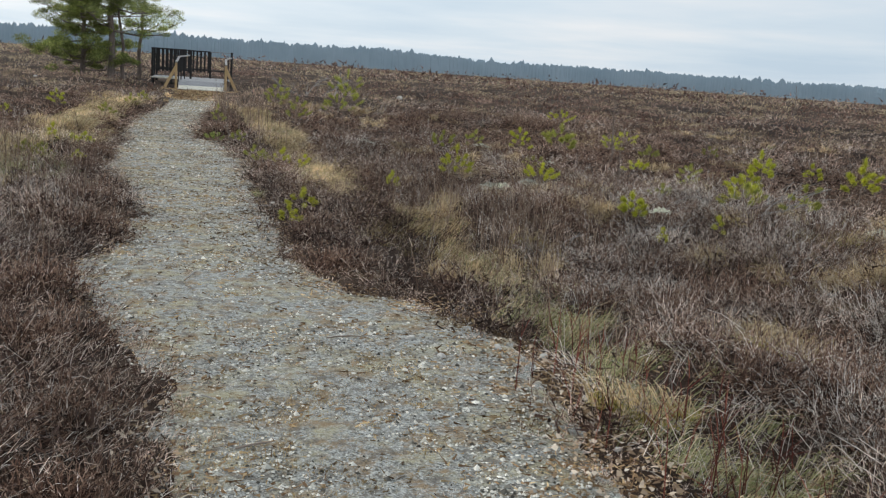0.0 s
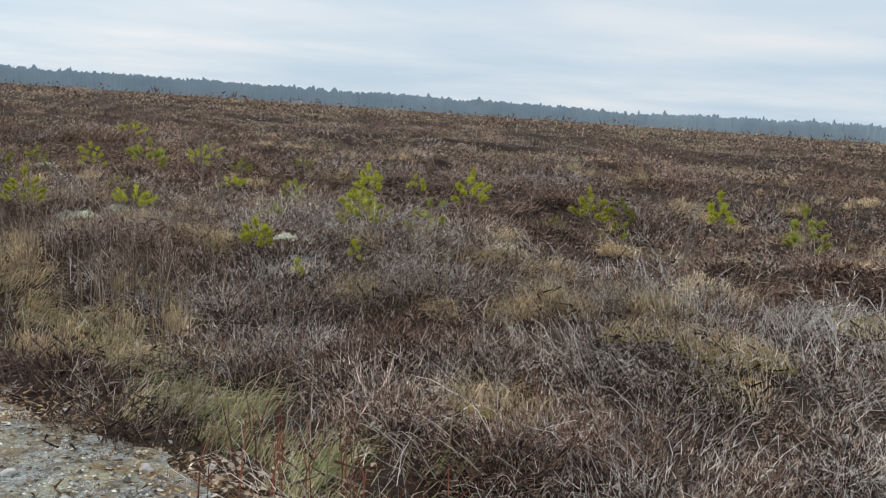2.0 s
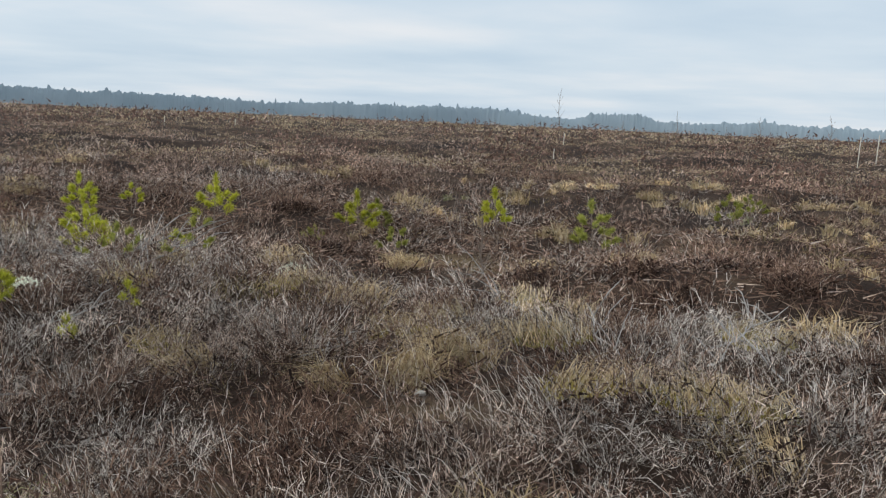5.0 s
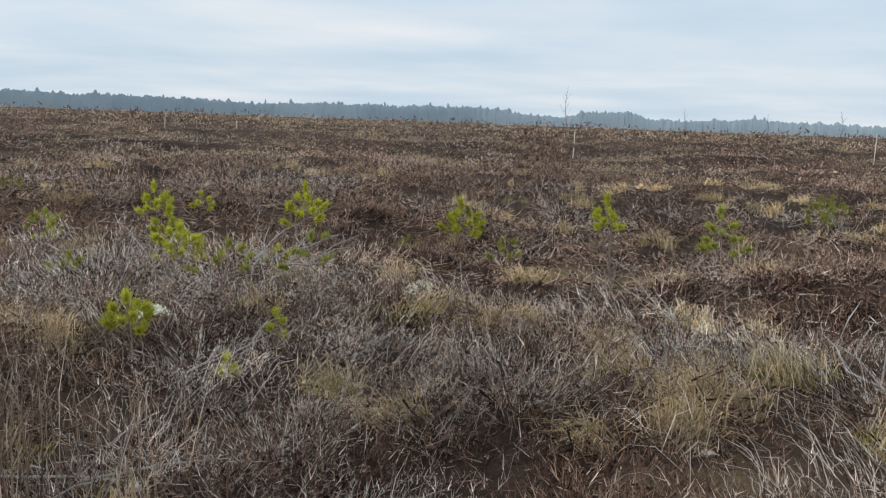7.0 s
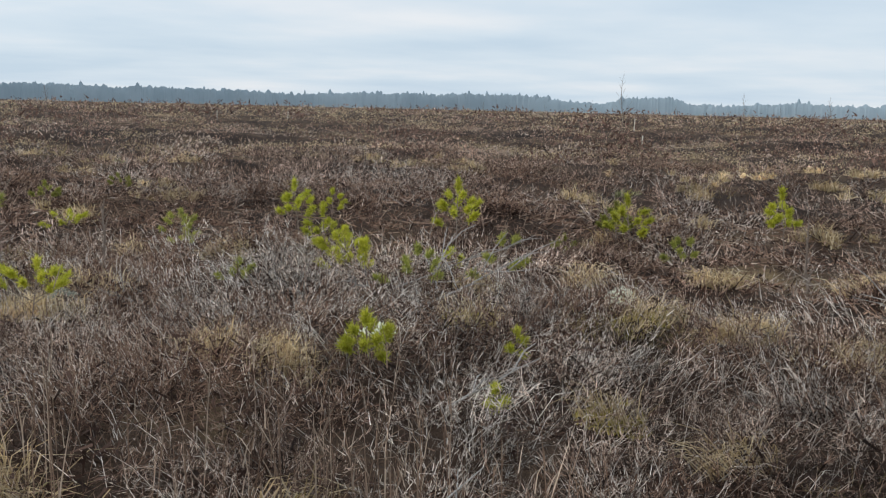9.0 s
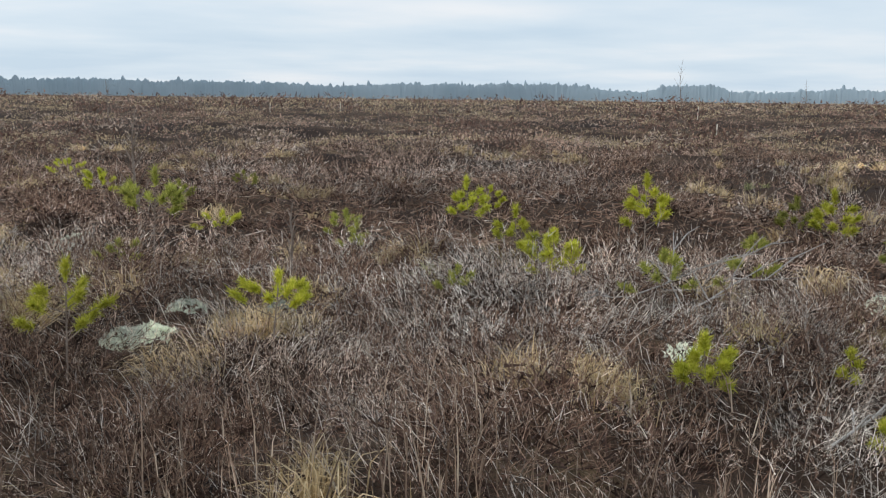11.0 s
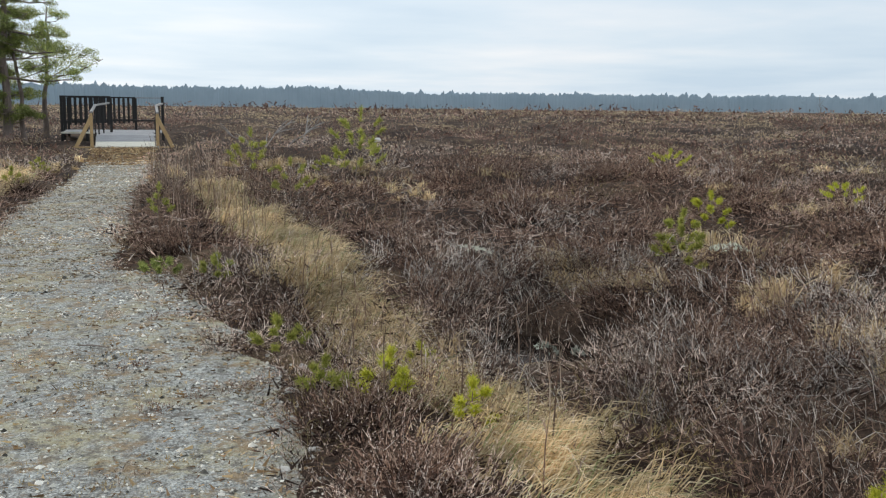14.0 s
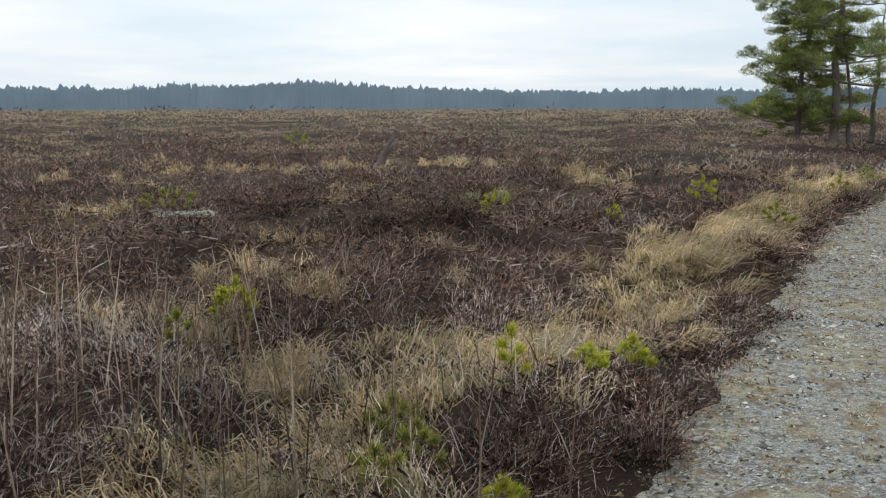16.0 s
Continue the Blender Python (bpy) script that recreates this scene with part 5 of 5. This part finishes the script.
for i, (x, y, ln, turn) in enumerate(((6.5, 10.6, 1.0, -60), (6.3, 10.2, 0.9, -20), (6.8, 10.5, 1.0, -100), (6.2, 10.8, 0.7, -140), (6.6, 10.3, 0.8, 30),
                                      (4.4, 8.9, 0.5, -30), (7.3, 7.0, 0.8, 60), (5.8, 5.6, 0.8, 40),
                                      (5.4, 12.0, 0.6, 100), (4.7, 7.1, 0.35, -40), (5.9, 5.1, 0.7, 20), (6.4, 5.3, 0.8, -10), (6.0, 4.8, 0.6, 50), (7.2, 5.2, 0.7, 15))):
    dead_branch(x, y, ln, turn, i + 20, 4)
for i, (x, y, ln, turn) in enumerate(((2.9, 8.5, 0.95, -61), (3.05, 8.75, 0.9, -68), (3.2, 8.3, 0.6, -40))):
    dead_branch(x, y, ln, turn, i + 60, 2, 0.03)
for i, (x, y, ln, turn) in enumerate(((4.6, 40.4, 1.5, 25), (5.2, 40.8, 1.6, 160), (5.9, 40.6, 1.4, 60), (5.4, 40.0, 1.3, -20))):
    dead_branch(x, y, ln, turn, i + 80, 6, 0.7, 3.2)


def fallen_twig(x, y, ln, turn, seed):
    rnd = random.Random(seed)
    bm = bmesh.new()
    tube(bm, [(-ln / 2, 0, 0), (-ln * 0.15, rnd.uniform(-0.04, 0.04) * ln, 0.006), (ln * 0.2, rnd.uniform(-0.06, 0.06) * ln, 0.008), (ln / 2, 0, 0.002)], [0.004, 0.0045, 0.004, 0.002], 5)
    ob = part("fallen_twig", bm, TWIG if seed % 2 else GREYWOOD, None)
    ob.matrix_basis = pose(x, y, 0.014, 0, 0, turn)
    tagged(ob, "thin dry twig lying on the gravel", "twig", "dry twigs on the gravel path")


for i, (x, y, ln, turn) in enumerate(((0.42, 3.42, 0.28, 4), (0.40, 4.05, 0.16, 20), (0.25, 4.6, 0.14, -55), (1.0, 5.6, 0.2, 5), (0.7, 6.4, 0.15, 40), (1.05, 7.7, 0.16, -30), (0.2, 7.2, 0.2, 70),
                                      (0.35, 9.4, 0.18, 15), (1.0, 10.6, 0.2, -20), (-0.3, 12.6, 0.2, 35), (0.6, 13.4, 0.18, -10), (0.95, 14.2, 0.25, 8), (-0.5, 14.6, 0.2, 60), (0.2, 16.0, 0.22, -35))):
    fallen_twig(x, y, ln, turn, i + 90)


def stump():
    x, y = -10.9, 30.2
    root = thing("dead_stump", x, y, ground_z(x, y), "broken leaning grey tree stump in heather", "stump")
    root.scale = (0.8, 0.8, 0.8)
    bm = bmesh.new()
    tube(bm, [(0, 0, -0.05), (0.14, 0, 0.35), (0.36, 0.05, 0.72), (0.46, 0.05, 0.86)], [0.14, 0.10, 0.10, 0.03], 8)
    part("trunk", bm, BARK, root)
    bm = bmesh.new()
    tube(bm, [(0.25, 0, 0.5), (0.62, 0, 0.86)], [0.05, 0.015], 6)
    part("splinter", bm, GREYWOOD, root)


stump()


def marker_post(x, y, h):
    bm = bmesh.new()
    beam(bm, (0, 0, -0.2), (0, 0, h), 0.045, 0.045)
    ob = part("marker_post", bm, PALEWOOD, None)
    ob.matrix_basis = pose(x, y, ground_z(x, y), 2, 1, 20)
    tagged(ob, "pale wooden stake standing in the bog", "post", "stakes in the bog")


for x, y, h in ((41.0, 21.3, 0.5), (60.4, 11.2, 1.9), (60.8, 10.3, 1.9), (61.3, 9.3, 1.85), (61.0, 8.4, 1.9), (58, 28, 0.8), (64, 60, 0.8), (60, 64, 0.8)):
    marker_post(x, y, h)


def lichen():
    parts = []
    for cx, cy, r, n in ((4.05, 12.48, 0.15, 1100), (4.6, 12.7, 0.09, 300), (5.0, 12.3, 0.07, 200), (2.78, 15.35, 0.05, 60), (2.98, 15.3, 0.04, 40), (3.4, 18.2, 0.12, 160), (5.95, 15.7, 0.1, 140), (5.2, 17.0, 0.12, 200), (-7.9, 20.2, 0.3, 400), (5.0, 9.7, 0.08, 120), (7.3, 9.2, 0.1, 150)):
        a, q = RNG.uniform(0, 2 * np.pi, n), np.sqrt(RNG.uniform(0, 1, n))
        x, y = cx + r * q * np.cos(a) * 1.6, cy + r * q * np.sin(a)
        z = height(x, y) + 0.07 + 0.05 * vnoise(x * 14, y * 14, 71) + 0.04 * (1 - q * q) * RNG.uniform(0.6, 1, n)
        parts.append(spikes(np.stack((x, y, z), -1), unit(RNG.normal(size=(n, 3)) + np.array([0, 0, 0.6])), np.full(n, 0.025), np.full(n, 0.018)))
    tagged(tri_object("lichen", parts, LICHEN), "whitish green cushions of reindeer lichen", "lichen", kind="stuff")


lichen()


def sphagnum():
    """Low yellow-green moss and fresh grass in the hollows of the bog."""
    parts, blades = [], []
    for cx, cy, r, n in ((3.45, 5.15, 0.20, 1100), (5.1, 4.9, 0.28, 1300), (5.0, 5.5, 0.2, 700), (5.6, 7.0, 0.16, 500), (6.1, 6.2, 0.25, 900), (2.25, 4.4, 0.16, 700), (4.9, 8.3, 0.14, 400),
                         (7.2, 5.2, 0.3, 700), (6.6, 8.8, 0.2, 500), (3.2, 8.8, 0.14, 300), (5.8, 9.6, 0.16, 300), (7.9, 7.2, 0.25, 500), (2.3, 3.2, 0.18, 700)):
        a, q = RNG.uniform(0, 2 * np.pi, n), np.sqrt(RNG.uniform(0, 1, n))
        q = q * (0.6 + 0.7 * vnoise(a * 1.3, a * 0 + cx, 81))
        x, y = cx + r * q * np.cos(a) * 1.5, cy + r * q * np.sin(a)
        z = height(x, y) + 0.03 + 0.06 * vnoise(x * 12, y * 12, 82)
        parts.append(spikes(np.stack((x, y, z), -1), directions(n, 1.2), RNG.uniform(0.02, 0.05, n), RNG.uniform(0.006, 0.014, n)))
        m = n // 5
        lie = RNG.uniform(0, 6.28) + RNG.normal(0, 0.8, m)
        way = unit(np.stack((np.cos(lie) * 0.6, np.sin(lie) * 0.6, np.ones(m)), -1))
        blades.append(ribbons(np.stack((x[:m], y[:m], z[:m]), -1), way, RNG.uniform(0.12, 0.28, m), np.full(m, 0.006), RNG.uniform(0.4, 1.6, m)))
    tagged(tri_object("bog_moss", parts, SPHAGNUM), "yellow-green moss cushions in hollows of the bog", "moss", kind="stuff")
    tagged(ribbon_object("moss_grass", blades, STRAW), "bleached grass blades growing out of the moss", "grass", kind="stuff")


sphagnum()


def tussocks():
    """Single pale grass tussocks that lie combed over between the heather bushes."""
    parts = []
    for cx, cy, r in ((5.33, 6.58, 0.26), (6.94, 7.5, 0.26), (4.65, 6.41, 0.18), (6.39, 6.68, 0.22), (8.84, 8.93, 0.3), (9.54, 7.87, 0.3), (10.9, 7.4, 0.34), (7.08, 7.45, 0.24), (4.66, 4.62, 0.24),
                      (3.28, 5.28, 0.2), (4.46, 7.61, 0.18), (4.44, 6.65, 0.14), (3.71, 13.09, 0.22), (4.0, 13.25, 0.2), (3.98, 12.02, 0.28), (4.0, 16.3, 0.26), (7.0, 10.2, 0.2), (7.8, 9.7, 0.2)):
        n = int(700 * r)
        a, q = RNG.uniform(0, 2 * np.pi, n), np.sqrt(RNG.uniform(0, 1, n))
        x, y = cx + r * 0.8 * q * np.cos(a), cy + r * 0.8 * q * np.sin(a)
        lie = RNG.uniform(0, 6.28) + RNG.normal(0, 0.7, n)
        lay = RNG.uniform(0.3, 1.6, n)
        way = unit(np.stack((np.cos(lie) * lay, np.sin(lie) * lay, np.ones(n)), -1))
        parts.append(ribbons(np.stack((x, y, height(x, y)), -1), way, RNG.uniform(0.16, 0.34, n), 0.0030 + 0.0006 * reach(x, y), RNG.uniform(0.4, 1.6, n)))
    tagged(ribbon_object("grass_tussocks", parts, STRAW), "pale bleached grass tussocks between heather bushes", "grass", kind="stuff")


tussocks()


def gravel_sprigs():
    """Dark dwarf heather patches that root in the gravel."""
    for x, y, r in ((0.63, 16.7, 0.15), (0.6, 18.06, 0.16), (0.5, 14.7, 0.10), (0.71, 14.86, 0.08), (0.97, 14.97, 0.12), (0.33, 15.46, 0.06), (0.44, 15.51, 0.05), (0.86, 16.19, 0.07), (0.3, 18.2, 0.08)):
        n = max(5, int(90 * r))
        a, q = RNG.uniform(0, 2 * np.pi, n), np.sqrt(RNG.uniform(0, 1, n))
        v = heather(x + r * q * np.cos(a), y + r * 0.6 * q * np.sin(a), RNG.uniform(0.03, 0.075, n), 16, 4, np.full(n, 0.0055))
        ob = tri_object("heather_sprig", [v - np.array([x, y, 0.0])], DARK_HEATHER)
        ob.location = (x, y, 0.004)
        tagged(ob, "low dark heather patch rooted in the gravel", "heather", "heather patches in the gravel path")


gravel_sprigs()


def verge_tufts():
    """Low heather sprigs that grow in the gravel."""
    n = 620
    y = 2.4 + 24 * RNG.uniform(0, 1, n)
    lo, hi = edges(y)
    k = np.abs(RNG.normal(0, 0.07, n)) + (RNG.uniform(0, 1, n) < 0.20) * RNG.uniform(0, 0.7, n)
    x = np.where(RNG.uniform(0, 1, n) < 0.45, lo + k - 0.05, hi - k + 0.05)
    v = heather(x, y, RNG.uniform(0.03, 0.10, n), 24, 3, np.full(n, 0.0055))
    tagged(tri_object("heather_sprigs", [v], HEATHER), "low dark heather sprigs growing in the gravel", "heather", kind="stuff")


verge_tufts()


# ---- bare birches and the far wood ----
def birch(x, y, h, seed):
    rnd = random.Random(seed)
    root = thing("bare_birch", x, y, ground_z(x, y) - 0.05, "thin leafless grey birch standing on the bog", "tree", "bare birches on the bog")
    bm = bmesh.new()
    pts = [Vector((rnd.uniform(-0.04, 0.04) * h * (k > 0), rnd.uniform(-0.04, 0.04) * h * (k > 0), h * k / 5)) for k in range(6)]
    tube(bm, pts, [0.016 * h ** 0.5 * (1.1 - 0.2 * k) + 0.003 for k in range(6)], 5)
    part("trunk", bm, TWIG, root)
    for i in range(13):
        k = 0.2 + 0.75 * i / 13
        j = min(int(k * 5), 4)
        a = pts[j].lerp(pts[j + 1], k * 5 - j)
        ang, ln = i * 2.4, h * 0.28 * (1.15 - k)
        bm = bmesh.new()
        tube(bm, [a, a + Vector((math.cos(ang) * ln * 0.7, math.sin(ang) * ln * 0.7, ln))], [0.006 + 0.002 * h, 0.003], 3)
        part("twig", bm, TWIG, root)


birch(7.6, 16.8, 1.25, 1)
birch(6.1, 13.2, 0.75, 2)
birch(4.4, 40.0, 1.7, 3)
birch(5.6, 41.5, 1.5, 4)
birch(6.6, 39.0, 1.2, 5)
birch(9.2, 8.3, 0.7, 6)
birch(70.0, 33.5, 4.4, 7)
birch(75.0, 26.0, 3.2, 8)
birch(78.0, 20.5, 2.8, 9)
birch(72.0, 14.5, 3.2, 10)
birch(80.0, 40.0, 2.4, 11)


def birches():
    rnd = random.Random(12)
    for i in range(26):
        a, r = radians(rnd.uniform(-2, 62)), rnd.uniform(60, 140)
        birch(r * math.cos(a), r * math.sin(a), rnd.uniform(0.9, 2.6), 40 + i)


birches()


# height of the wood's canopy above the eye, in degrees, by bearing
SKYLINE_AT = [0, 8, 12, 13.6, 17.1, 18.5, 21, 22.4, 24, 25.2, 27, 30, 33, 36.5, 39.7, 43, 47, 50, 53.5, 57, 60, 64.4, 68.5, 72, 75.8, 78.5, 82, 86, 91, 99, 103.5, 107, 112, 115, 118.5, 121.5, 124, 128, 130, 134, 140]
SKYLINE = [0.5, 0.56, 0.72, 0.5, 0.49, 0.84, 0.8, 0.47, 0.51, 0.76, 0.84, 0.88, 0.77, 0.8, 0.63, 0.74, 0.84, 0.78, 0.87, 0.79, 0.81, 0.88, 0.9, 0.79, 0.95, 1.12, 1.02, 1.03, 1.05, 1.0, 1.12, 0.96, 1.03, 1.15, 1.27, 1.48, 1.55, 1.25, 1.4, 1.15, 1.18]


def wood():
    """Rows of far conifers round the bog, their tops uneven; one mass."""
    vs, fs, base = [], [], 0
    for row, (dist, share) in enumerate(((870, 1.0), (900, 1.06))):
        n = 2300
        a = np.linspace(radians(-30), radians(200), n) + RNG.normal(0, 0.0006, n)
        deg = np.degrees(a)
        d = dist * (1 + 0.03 * (vnoise(deg * 0.15, deg * 0, 41) - 0.5))
        tall = 2.4 + 880 * np.tan(np.radians(np.interp(deg, SKYLINE_AT, SKYLINE))) + 0.9 * (vnoise(deg * 1.1, deg * 0 + 9, 43) - 0.5)
        tall = tall * share * RNG.uniform(0.82, 1.0, n) + (RNG.uniform(0, 1, n) > 0.9) * RNG.uniform(0.5, 3.0, n)
        wide = RNG.uniform(1.4, 4.4, n)
        spire = (RNG.uniform(0, 1, n) < 0.28)[:, None]
        x, y = 0.4 + d * np.cos(a), 6 + d * np.sin(a)
        tx, ty = -np.sin(a), np.cos(a)
        prof = ((0.0, 1.1), (0.55, 1.1), (0.72, 0.95), (0.84, 0.75), (0.93, 0.5), (1.0, 0.12))
        ring = []
        for z, w in prof:
            for s, dep in ((-1, 0), (0, -0.15), (1, 0)):
                jit = RNG.uniform(0.7, 1.2, n) * np.where(spire[:, 0], 1 - 0.55 * z, 1.0)
                ring.append(np.stack((x + tx * wide * w * s * jit + np.cos(a) * dep * wide * w, y + ty * wide * w * s * jit + np.sin(a) * dep * wide * w, tall * z - 1.0), -1))
        v = np.stack(ring, 1)
        vs.append(v.reshape(-1, 3))
        q = []
        for k in range(len(prof) - 1):
            for s in range(2):
                q.append((k * 3 + s, k * 3 + s + 1, k * 3 + s + 4, k * 3 + s + 3))
        fs.append((base + np.arange(n)[:, None, None] * 18 + np.array(q)[None]).reshape(-1, 4))
        base += n * 18
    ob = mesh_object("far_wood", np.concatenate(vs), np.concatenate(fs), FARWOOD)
    tagged(ob, "blue-green belt of conifer forest on the horizon with painted haze", "forest", kind="stuff")


wood()
